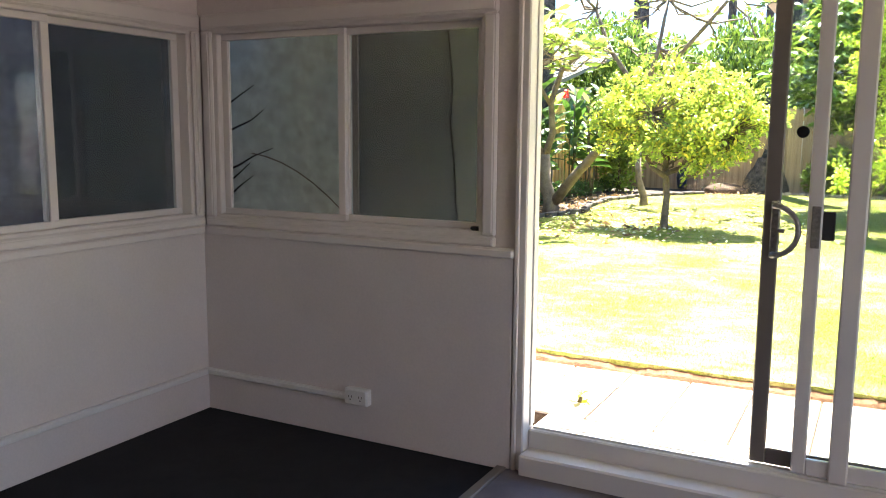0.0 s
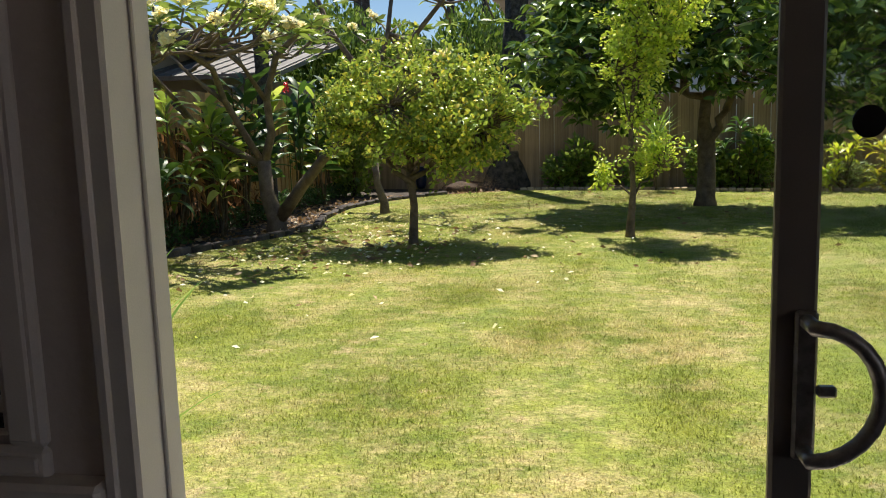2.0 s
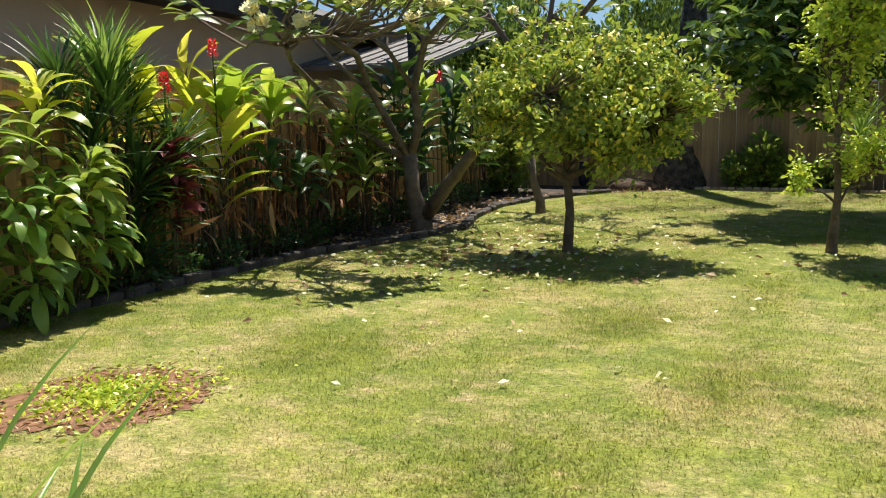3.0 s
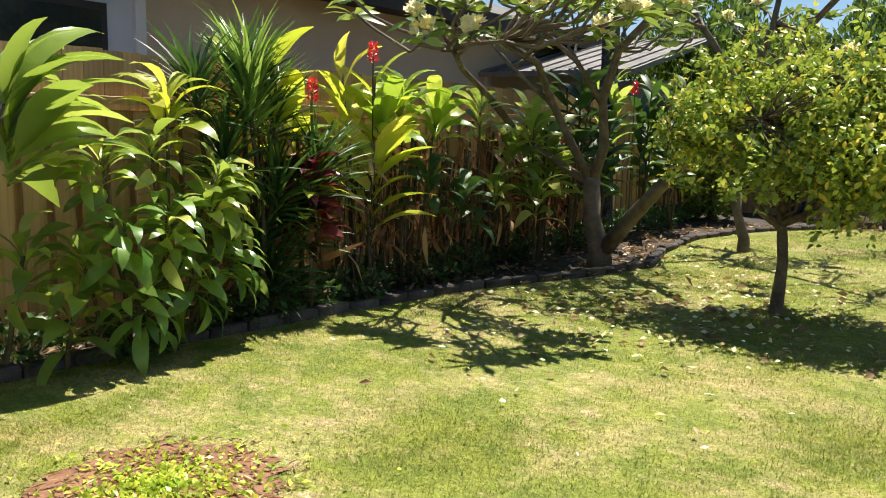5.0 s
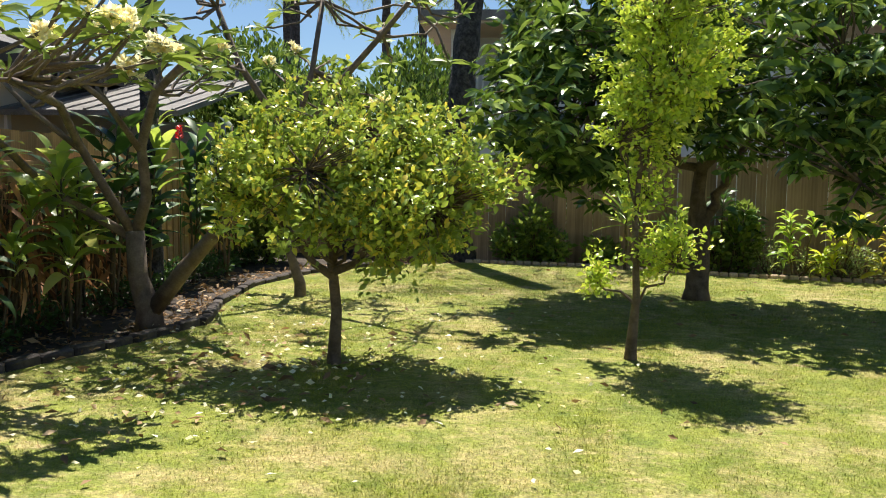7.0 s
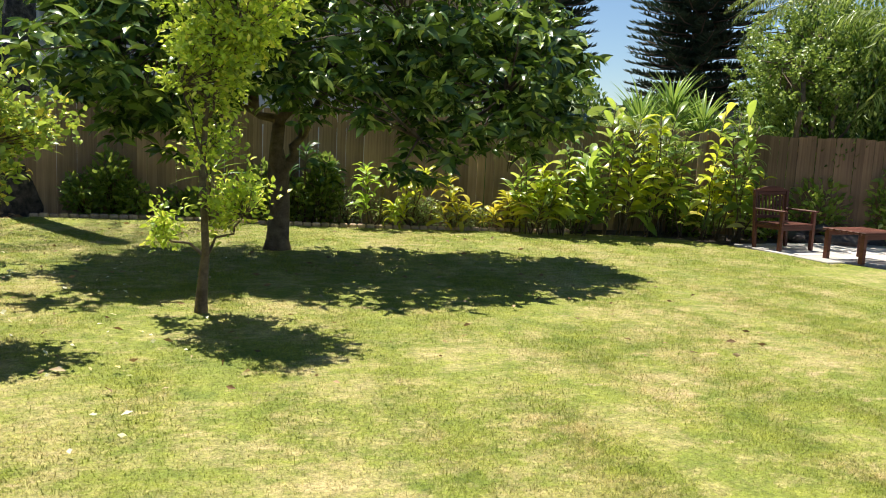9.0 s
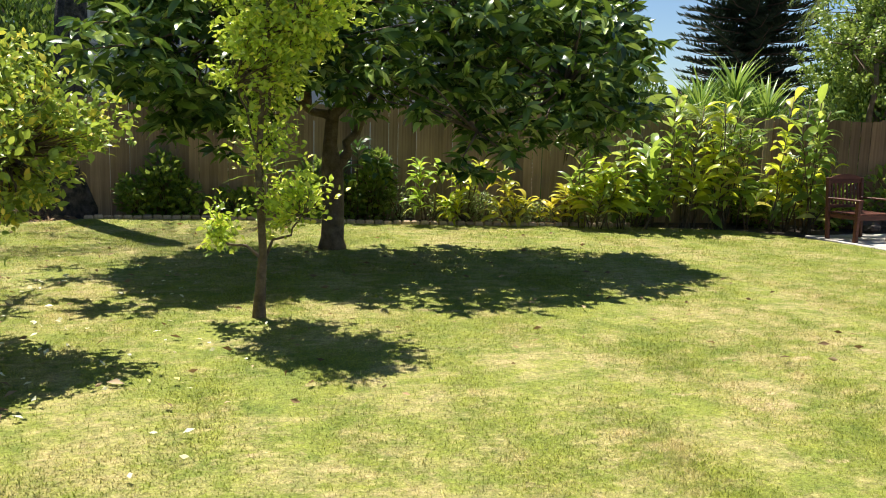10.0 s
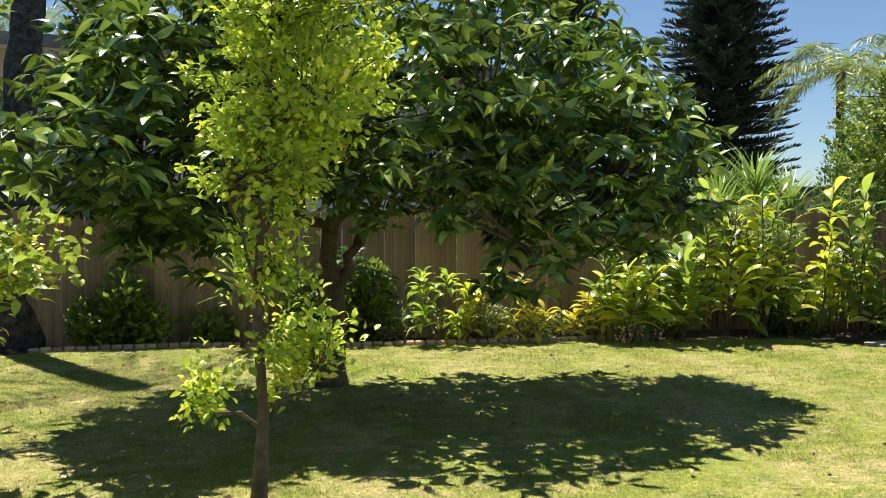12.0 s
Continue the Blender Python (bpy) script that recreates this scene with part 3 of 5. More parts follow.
# ---- trees ----
def tree(name, label, at, trunk, limbs, lobes, leaf, material, bark, density, size, along=0.8, droop=0.0, twigs=0.012, shell=0.45, rosette=0):
    """trunk: points and radii. limbs: (from point, to point, radius). lobes: (centre, radii, leaves)."""
    ob = thing(name, label, "tree", at)
    pts, rad = zip(*trunk)
    part("trunk", tube(pts, rad, 10, wobble=0.06), bark, ob, smooth=True)
    bm = bmesh.new()
    for a, b, r in limbs:
        line = bend(a, b, 5, 0.18)
        tube(line, [r * (1 - 0.6 * i / 5) for i in range(6)], 7, bm)
    P, D, S = [], [], []
    for c, r, n in lobes:
        c, r = np.array(c), np.array(r)
        near = min((Vector(p) for l in limbs for p in (l[1],)), key=lambda q: (q - Vector(c)).length)
        if rosette:
            tips = c + in_ball(n // rosette, shell) * r
            for i, tip in enumerate(tips):
                if i % 7 == 0:
                    tube(bend(near, tip, 3, 0.12), [twigs * 1.6, twigs * 1.2, twigs, twigs * 0.6], 4, bm)
            base = np.repeat(tips, rosette, 0)
            d = G.normal(size=base.shape)
            d[:, 2] = np.abs(d[:, 2]) * 0.4 - droop
            P.append(base + d * 0.02)
            D.append(d)
        else:
            k = max(6, n // 34)
            cl = c + in_ball(k, shell * 0.7) * r * 0.9
            out = (cl - c) / r
            out[:, 2] += 0.35
            out /= np.linalg.norm(out, axis=1, keepdims=True)
            for tip in cl[:: max(1, k // 26)]:
                tube(bend(near, tip, 3, 0.12), [twigs * 1.5, twigs, twigs * 0.8, twigs * 0.4], 4, bm)
            pick = G.integers(0, k, n)
            base = cl[pick] + out[pick] * G.uniform(-0.12, 0.16, (n, 1)) + G.normal(0, 0.035, (n, 3))
            d = out[pick] * along + G.normal(0, 0.7, (n, 3))
            d[:, 2] += 0.2 - droop
            P.append(base)
            D.append(d)
        S.append(G.uniform(0.6, 1.15, len(P[-1])) * size)
    part("branch_work", bm, bark, ob, smooth=True, kind="stuff")
    part("crown", leaves("crown", leaf, np.vstack(P), np.vstack(D), np.concatenate(S), material), material, ob)
    return ob


SMALL = leaf_shape(2, 0.58, 0.14, 0.25)
LIME_LEAF = leaf_shape(3, 0.56, 0.14, 0.35)
BROAD = leaf_shape(5, 0.33, 0.13, 0.5)


def knobs(lobes, count, size, n, low=0.0):
    """Small uneven clumps on the outside of the lobes."""
    out = [(c, r, int(k * 0.7)) for c, r, k in lobes]
    for _ in range(count):
        c, r, _k = R.choice(lobes)
        if c[2] < low:
            continue
        d = Vector((R.gauss(0, 1), R.gauss(0, 1), R.gauss(0.1, 0.8))).normalized()
        s = size * R.uniform(0.7, 1.35)
        reach = R.uniform(0.9, 1.25)
        out.append((tuple(c[i] + d[i] * r[i] * reach for i in range(3)), (s, s, s * 0.8), n))
    return out


tree("citrus_tree", "small lime tree with wide bright green crown, brown trunk", (-2.45, 10.68, LAWN),
     [((0, 0, -0.1), 0.068), ((0.0, 0, 0.06), 0.05), ((0.02, 0, 0.4), 0.041), ((-0.02, 0.02, 0.75), 0.039), ((0.0, 0, 0.95), 0.034)],
     [((0, 0, 0.65), (-0.6, 0.1, 1.25), 0.034), ((0, 0, 0.7), (0.75, -0.2, 1.2), 0.034), ((0, 0, 0.85), (0.1, 0.5, 1.5), 0.03), ((0, 0, 0.85), (-0.1, -0.45, 1.45), 0.028), ((0, 0, 0.9), (0.15, 0, 1.75), 0.028),
      ((0, 0, 0.75), (-0.35, -0.3, 1.0), 0.016), ((0, 0, 0.75), (0.35, -0.3, 1.0), 0.016), ((0, 0, 0.8), (0.3, 0.2, 1.1), 0.016)],
     knobs([((-0.45, 0, 1.38), (0.50, 0.55, 0.46), 3200), ((0.62, -0.1, 1.28), (0.58, 0.55, 0.42), 3500), ((0.15, 0.05, 1.66), (0.5, 0.5, 0.40), 3000), ((0.90, -0.1, 1.38), (0.24, 0.25, 0.24), 420), ((-0.76, 0, 1.25), (0.24, 0.25, 0.26), 360), ((-0.45, 0.1, 1.72), (0.24, 0.25, 0.24), 420), ((0.72, 0.1, 1.72), (0.25, 0.25, 0.2), 380), ((0.75, -0.3, 0.9), (0.35, 0.3, 0.16), 300), ((-0.1, -0.45, 1.3), (0.5, 0.35, 0.42), 1800), ((0.35, -0.4, 1.2), (0.5, 0.35, 0.4), 1700), ((0.15, 0.4, 1.3), (0.5, 0.4, 0.42), 1700)], 60, 0.16, 120),
     LIME_LEAF, "citrus", "bark", 0, 0.066, twigs=0.006)

tree("lime_tree", "slim young lime tree with tall light green crown", (-0.17, 11.12, LAWN),
     [((0, 0, -0.1), 0.06), ((0, 0, 0.08), 0.046), ((0.03, 0, 0.5), 0.029), ((0.0, 0.02, 1.1), 0.024), ((0.05, 0, 1.9), 0.018), ((0.1, 0, 2.6), 0.012)],
     [((0.03, 0, 0.42), (-0.36, -0.05, 0.68), 0.014), ((0.03, 0, 0.42), (0.32, 0, 0.75), 0.014), ((0, 0, 1.2), (-0.15, 0, 1.7), 0.012), ((0, 0, 1.4), (0.25, 0, 2.1), 0.014), ((0.05, 0, 1.8), (0.1, 0, 2.6), 0.014), ((0.0, 0, 0.9), (0.1, 0.05, 1.3), 0.01)],
     knobs([((-0.3, -0.05, 0.72), (0.17, 0.17, 0.12), 420), ((0.22, 0, 0.80), (0.2, 0.2, 0.19), 700), ((0.04, 0, 1.32), (0.13, 0.13, 0.27), 260), ((0.04, 0, 1.85), (0.30, 0.28, 0.32), 2100), ((0.22, 0, 2.3), (0.5, 0.45, 0.4), 4400), ((0.2, 0, 2.8), (0.38, 0.36, 0.42), 2800)], 22, 0.1, 80, 0.75),
     LIME_LEAF, "young", "bark", 0, 0.06, twigs=0.005)

tree("avocado_tree", "large spreading avocado tree with long glossy dark green leaves", (1.05, 14.45, LAWN),
     [((0, 0, -0.1), 0.20), ((0.0, 0, 0.12), 0.14), ((0.02, 0, 0.5), 0.125), ((0.0, 0.02, 0.92), 0.13), ((-0.03, 0, 1.2), 0.085), ((0.0, 0, 1.55), 0.08), ((0.2, 0, 1.75), 0.08)],
     [((0.02, 0, 0.85), (0.30, 0, 1.45), 0.085), ((0.27, 0, 1.35), (0.65, -0.2, 2.5), 0.06), ((0.0, 0, 1.5), (-0.5, -0.1, 1.7), 0.06), ((-0.45, -0.1, 1.7), (-1.2, 0.1, 2.5), 0.055), ((0.15, 0, 1.7), (0.6, -0.2, 2.2), 0.09), ((0.4, -0.1, 2.0), (2.2, -0.3, 2.4), 0.06), ((0.2, 0, 1.7), (0.2, 0.6, 3.2), 0.08), ((-0.3, 0, 1.6), (-0.6, -0.5, 3.0), 0.07), ((0.5, 0, 2.0), (1.2, -0.9, 2.6), 0.05), ((1.2, -0.2, 2.2), (1.15, -1.6, 1.4), 0.022), ((1.8, -0.3, 2.3), (2.3, -1.2, 1.9), 0.024)],
     knobs([((-1.4, -0.2, 2.7), (1.2, 1.2, 0.9), 2600), ((-1.5, -0.9, 2.1), (1.0, 1.05, 0.85), 3300), ((-1.0, 0.3, 3.2), (1.5, 1.4, 1.0), 3000), ((0.6, 0.2, 3.6), (1.7, 1.5, 1.0), 2000), ((0.6, -1.2, 2.75), (1.4, 1.2, 0.9), 2200), ((1.75, -1.4, 2.1), (1.05, 1.05, 0.85), 2200), ((2.6, -1.1, 2.15), (0.6, 0.6, 0.75), 1000), ((2.95, -0.85, 1.75), (0.45, 0.45, 0.5), 560), ((0.3, -1.5, 1.75), (0.7, 0.5, 0.35), 420), ((2.05, -0.4, 2.9), (1.15, 1.2, 1.0), 1900), ((0.5, -0.6, 2.1), (1.1, 1.0, 0.5), 1200), ((1.15, -1.7, 1.15), (0.42, 0.35, 0.26), 200), ((2.35, -1.4, 1.55), (0.5, 0.5, 0.42), 330), ((-1.3, -0.9, 1.35), (0.55, 0.5, 0.28), 200)], 36, 0.38, 150, 2.0),
     BROAD, "avocado", "bark", 0, 0.21, droop=0.25, shell=0.5, rosette=9, twigs=0.009)

# ---- planting ----
TI_LEAF = curl_leaf(7, 0.27, 0.22, 1.7, 0.5, 0.12)
GINGER_LEAF = curl_leaf(8, 0.235, 0.14, 1.0, 0.42, 0.04, 0.006)
STRAP_LEAF = leaf_shape(5, 0.055, 0.2, 0.28, 0.3)
LONG_LEAF = curl_leaf(9, 0.17, 0.22, 1.5, 0.45, 0.12, 0.008)
SPOON_LEAF = curl_leaf(8, 0.215, 0.14, 1.9, 0.55, 0.15, 0.012)
LEAF_MESHES = {}


def leaf_mesh(shape_name, shape, material):
    key = (shape_name, material)
    if key not in LEAF_MESHES:
        LEAF_MESHES[key] = raw("leaf", shape[0], shape[1], material, True)
    return LEAF_MESHES[key]


def aim(at, d, size, spin=0.0, width=1.0):
    """A leaf's pose: along d, with its upper side up."""
    y = Vector(d).normalized()
    x = y.cross(Vector((0, 0, 1)))
    x = x.normalized() if x.length > 0.05 else Vector((1, 0, 0))
    m = Matrix((x, y, x.cross(y))).transposed().to_4x4() @ Matrix.Rotation(spin, 4, "Y")
    return Matrix.Translation(at) @ m @ Matrix.Diagonal((size * width, size, size, 1))


SHAPES = dict(ti=TI_LEAF, ginger=GINGER_LEAF, strap=STRAP_LEAF, long=LONG_LEAF, spoon=SPOON_LEAF)


def stem_plant(name, label, category, at, stems, shape, material, n, size, mode="whorl", stalk="cane", rise=0.5, group="", radius=0.014):
    """stems: (foot dx, dy, top dx, dy, height). whorl: leaves crowd at the top; ranks: two rows up the stem."""
    ob = thing(name, label, category, at, group=group)
    me = leaf_mesh(shape, SHAPES[shape], material)
    for fx, fy, tx, ty, h in stems:
        line = bend((fx, fy, -0.05), (tx, ty, h), 5, 0.03)
        part("stem", tube(line, [radius * (1.2 - 0.1 * i) for i in range(6)], 6), stalk, ob, smooth=True)
        top = Vector((tx, ty, h))
        turn = R.uniform(0, 6.28)
        for i in range(n):
            k = i / n
            if mode == "whorl":
                a = turn + i * 2.4
                up = (1.2 + 2.4 * rise) * (1 - k) + (rise - 0.6) * k
                pos = top - Vector((0, 0, 0.28 * size * 2 * k))
                d = (math.cos(a) + 2.2 * (tx - fx), math.sin(a) + 1.6 * (ty - fy), up + R.uniform(-0.2, 0.2))
            else:
                a = turn + math.pi * (i % 2) + R.uniform(-0.35, 0.35)
                pos = line[1].lerp(top, 0.25 + 0.75 * k) if k < 0.99 else top
                d = (math.cos(a), math.sin(a), rise + 1.1 * k + R.uniform(-0.15, 0.25))
            p = part("leaf", me, material, ob)
            p.matrix_basis = aim(pos, d, size * R.uniform(0.75, 1.15), R.uniform(-0.9, 0.9), R.uniform(0.85, 1.15))
    return ob


def flower_head(at, label):
    """A cone of red bracts on a stalk."""
    ob = thing("ginger_flower", label, "flower", at)
    part("stalk", tube([(0, 0, LAWN - 0.02 - at[2]), (0, 0, 0)], [0.007, 0.006], 6), "darkleaf", ob)
    n = 46
    a = np.arange(n) * 2.4
    z = np.linspace(-0.06, 0.09, n)
    r = 0.022 * (1 - (z + 0.06) / 0.24)
    P = np.stack([r * np.cos(a), r * np.sin(a), z], 1)
    D = np.stack([np.cos(a), np.sin(a), np.full(n, 0.9)], 1)
    part("flower_cone", leaves("flower_cone", leaf_shape(2, 0.55, 0.2, 0.2), P, D, np.full(n, 0.042), "red"), "red", ob)
    return ob


GREEN_TI = "tall green ti plant with broad glossy leaves, by the fence"
stem_plant("ti_plant", "tall ti plant with long arching leaves over the bed", "plant", (-5.1, 6.0, LAWN), [(0, -0.35, -0.1, 0.32, 1.42)], "long", "ti", 34, 0.74, rise=0.95, radius=0.025, stalk="bark")
stem_plant("ti_plant", "ti plant with sunlit yellow green leaf heads", "plant", (-5.25, 7.25, LAWN), [(0, 0, -0.05, 0.1, 1.45)], "spoon", "ginger", 18, 0.42, rise=0.85)
stem_plant("ti_plant", GREEN_TI, "plant", (-5.3, 7.2, LAWN), [(0.1, 0.1, 0.1, -0.05, 1.2), (0.1, -0.2, 0.15, -0.4, 1.15), (0.1, 0.2, 0.25, 0.25, 0.85), (0.1, 0, 0.3, -0.1, 0.75), (0, 0.3, 0.1, 0.45, 0.95), (0, -0.3, 0.1, -0.5, 0.6), (0, 0, 0.2, 0.35, 1.05)], "spoon", "ti", 22, 0.34, rise=0.35)
# low stems of the same bush, self-shadow put into a darker leaf colour
stem_plant("ti_plant", "low drooping glossy ti leaves, coloured darker for the bush's own shade", "plant", (-5.3, 7.2, LAWN), [(0.2, 0, 0.28, 0.1, 0.5), (0.1, -0.1, 0.25, -0.35, 0.8), (0.1, 0.1, 0.28, 0.35, 0.6), (0.1, 0, 0.3, -0.25, 0.4), (0.1, 0, 0.2, 0.0, 0.85)], "spoon", "strap", 24, 0.34, rise=0.1)
stem_plant("ti_plant", "low bushy ti plant at the bed's edge", "plant", (-5.35, 6.3, LAWN), [(0, 0, 0.1, 0.1, 0.65), (0, -0.2, 0.1, -0.35, 0.6), (0.1, 0.3, 0.2, 0.3, 0.35)], "spoon", "ti", 15, 0.42)
stem_plant("dracaena", "spiky dracaena with narrow upright leaves on bare canes", "plant", (-5.3, 8.05, LAWN), [(0.1, 0, -0.05, 0.02, 1.62)], "strap", "strap", 110, 0.6, rise=1.05, radius=0.02)
stem_plant("dracaena", "spiky dracaena with narrow upright leaves on bare canes", "plant", (-5.45, 8.05, LAWN), [(0, 0.05, 0.05, 0.28, 1.5), (0.05, -0.1, 0.1, -0.2, 1.2), (0, 0, 0.2, 0.15, 0.95), (0, 0.2, 0.15, 0.35, 0.75), (0, 0, -0.05, 0.1, 1.75), (0, -0.1, 0.1, 0.05, 0.6), (0.1, 0.2, 0.25, 0.5, 1.1), (0, -0.2, 0.0, -0.35, 1.6), (0.05, 0.1, 0.2, 0.1, 0.35)], "strap", "darkleaf", 70, 0.5, rise=0.6, radius=0.018)
stem_plant("ginger_plant", "tall ginger with sunlit yellow green leaves", "plant", (-5.4, 8.55, LAWN), [(0, 0, -0.05, -0.3, 1.75), (0, 0.1, 0.0, -0.05, 1.55)], "ginger", "ginger", 12, 0.58, "ranks", rise=0.5)
stem_plant("red_ti_plant", "dark red ti plant with narrow crowded leaves", "plant", (-5.15, 8.42, LAWN), [(0, 0, 0.0, 0.0, 1.0), (0, 0, 0.05, 0.05, 0.7)], "ti", "redleaf", 22, 0.30, rise=0.6)
stem_plant("ginger_plant", "tall ginger with sunlit yellow green leaves", "plant", (-5.4, 9.25, LAWN), [(0, 0, -0.05, -0.15, 1.8), (0, 0.1, 0.0, 0.2, 1.75), (0.1, 0, 0.2, -0.05, 1.2)], "ginger", "ginger", 12, 0.55, "ranks", rise=0.7)
# upper heads wear the lighter ti copy, with sunlight in its colour
stem_plant("ti_plant", GREEN_TI, "plant", (-5.35, 9.75, LAWN), [(0, 0, 0, 0, 1.55), (0, 0.2, 0.1, 0.35, 1.45), (0, -0.2, 0.05, -0.3, 1.4)], "ti", "ti_sunlit", 16, 0.5, rise=0.95)
stem_plant("ti_plant", GREEN_TI, "plant", (-5.3, 10.1, LAWN), [(0.1, -0.2, 0.2, -0.3, 0.9), (0.1, 0, 0.25, 0.1, 0.75)], "spoon", "darkleaf", 16, 0.44, rise=0.75)
stem_plant("ti_plant", GREEN_TI, "plant", (-5.3, 10.9, LAWN), [(0, 0, 0, 0, 1.5), (0, 0.2, 0.1, 0.4, 1.15), (0.1, -0.1, 0.25, -0.1, 0.8)], "spoon", "ti", 16, 0.44, rise=0.85)
stem_plant("ti_plant", GREEN_TI, "plant", (-5.1, 11.6, LAWN), [(0, 0, 0, 0, 1.35), (0, 0.2, 0.1, 0.3, 1.0), (0.1, -0.1, 0.2, -0.25, 0.7)], "spoon", "ti", 16, 0.46, rise=0.85)
flower_head((-5.15, 8.45, 1.87), "upright red ginger flower above yellow green leaves")
flower_head((-5.3, 9.3, 2.2), "upright red ginger flower above yellow green leaves")
flower_head((-5.0, 14.0, 2.15), "upright red ginger flower in dark foliage")
for i in range(9):
    y = 11.9 + 0.72 * i
    stem_plant("heliconia", "dark green heliconia clump in front of the fence", "plant", (-5.25 + R.uniform(-0.15, 0.3), y, LAWN), [(0, 0, R.uniform(-0.2, 0.2), R.uniform(-0.2, 0.2), R.uniform(1.3, 2.1)) for _ in range(3)], "ginger", "darkleaf" if i % 3 else "ti", 13, 0.5, "ranks", rise=0.3, group="heliconias along the left fence")


def canes(at, n, spread, h, label):
    ob = thing("cane_clump", label, "plant", at)
    for _ in range(n):
        a, r = R.uniform(0, 6.28), R.uniform(0, 1)
        x, y = math.cos(a) * spread[0] * r, math.sin(a) * spread[1] * r
        part("cane", tube(bend((x, y, -0.05), (x + R.uniform(-0.15, 0.15), y + R.uniform(-0.15, 0.15), R.uniform(0.6, 1) * h), 3, 0.03), [R.uniform(0.008, 0.015)] * 4, 5), "cane", ob)
    P = np.column_stack([G.normal(0, spread[0] * 0.8, 110), G.normal(0, spread[1], 110), G.uniform(0.2, h, 110)])
    part("foliage", leaves("foliage", leaf_shape(3, 0.14, 0.1, 0.7), P, G.normal(size=(110, 3)) + (0, 0, -1.2), G.uniform(0.15, 0.4, 110), "rust"), "rust", ob, "rusty dry hanging leaves")
    return ob


for y, n in ((8.4, 14), (9.2, 18), (9.9, 18), (10.7, 24), (11.4, 26), (12.2, 22), (13.0, 14)):
    canes((-5.45, y, LAWN), n, (0.2, 0.35), 1.35, "clump of thin brown canes with dry leaves")


def low_plants(name, label, centres, material, size, n=260, h=0.25, shape=None):
    """Low leafy shrubs."""
    shape = shape or leaf_shape(2, 0.5, 0.1, 0.3)
    for x, y, r, hh in centres:
        ob = thing(name, label, "shrub", (x, y, LAWN - 0.02), group=name + "s in the bed")
        bm = bmesh.new()
        for _ in range(14):
            a = R.uniform(0, 6.28)
            tube(bend((0, 0, 0), (math.cos(a) * r * 0.7, math.sin(a) * r * 0.7, hh * R.uniform(0.5, 1)), 2, 0.1), [0.006, 0.005, 0.003], 4, bm)
        part("twig_work", bm, "cane", ob, kind="stuff")
        m = int(n * r * hh / 0.06)
        P = in_ball(m, 0.3) * (r, r, hh * 0.62) + (0, 0, hh * 0.55)
        D = P * (1 / r, 1 / r, 1) + G.normal(0, 0.5, (m, 3)) + (0, 0, 0.2)
        part("foliage", leaves("foliage", shape, P, D, G.uniform(0.6, 1.2, m) * size, material), material, ob)


low_plants("ground_cover", "low dark leafy ground cover at the fence foot", [(-5.35 + R.uniform(-0.2, 0.15), 6.0 + 0.5 * i, 0.3, 0.25) for i in range(24)], "darkleaf", 0.07)
low_plants("heather_shrub", "low grey green flowering shrub by the back fence", [(2.7 + 0.40 * i + R.uniform(-0.08, 0.08), 17.0 - 0.125 * i + R.uniform(-0.12, 0.1), R.uniform(0.18, 0.32), R.uniform(0.25, 0.5)) for i in range(9)], "fuzz", 0.05, 330)
low_plants("dark_shrub", "dark green leafy shrub by the back fence", [(-1.15, 18.1, 0.3, 0.6), (-0.75, 18.05, 0.3, 0.85), (-0.45, 17.9, 0.25, 0.5), (0.3, 17.9, 0.3, 0.4), (1.45, 17.4, 0.35, 0.8), (1.85, 17.3, 0.3, 0.6), (2.3, 17.3, 0.3, 0.9), (-5.0, 17.4, 0.6, 1.9), (6.3, 16.5, 0.4, 0.5), (8.3, 15.9, 0.5, 0.6)], "plumleaf", 0.13, 170)
low_plants("leafy_bush", "bright green leafy bush behind the back fence", [(-4.6, 20.2, 1.0, 3.0), (-3.0, 20.6, 1.2, 3.4), (-6.4, 21.0, 1.6, 3.6), (-0.2, 21.0, 1.0, 2.0)], "avocado", 0.15, 130)

# two of the crotons borrow the sunlit ti colour
for x, m in ((2.95, "ti_sunlit"), (3.55, "ginger"), (4.15, "yellow"), (5.0, "yellow"), (5.5, "ti_sunlit")):
    stem_plant("croton_plant", "yellow green croton in front of the board fence", "plant", (x, 16.95 - (x - 1.8) * 0.22 + R.uniform(-0.1, 0.15), LAWN),
               [(R.uniform(-0.1, 0.1), R.uniform(-0.1, 0.1), R.uniform(-0.3, 0.3), R.uniform(-0.25, 0.15), R.uniform(0.25, 0.85)) for _ in range(5)],
               "spoon", m, 14, 0.32, rise=0.6, group="plants along the back fence")
for i in range(18):
    x = 5.2 + 0.22 * i + R.uniform(-0.08, 0.08)
    y = 16.9 - (x - 1.8) * 0.24 + R.uniform(-0.35, 0.35)
    stem_plant("ginger_plant", "ginger clump with long narrow leaves by the fence", "plant", (x, y, LAWN),
               [(R.uniform(-0.1, 0.1), R.uniform(-0.1, 0.1), R.uniform(-0.35, 0.35), R.uniform(-0.35, 0.2), R.uniform(0.5, 1.5 if i < 6 else 2.1)) for _ in range(4)],
               ("ginger", "ti", "spoon")[i % 3], ("ti", "ginger", "plumleaf", "ti", "ginger", "strap")[i % 6], 11, (0.34, 0.46, 0.4, 0.5)[i % 4], "ranks", rise=R.uniform(0.0, 0.5), radius=0.01, group="plants along the back fence")
flower_head((4.55, 16.2, 1.75), "orange red ginger flower by the back fence")
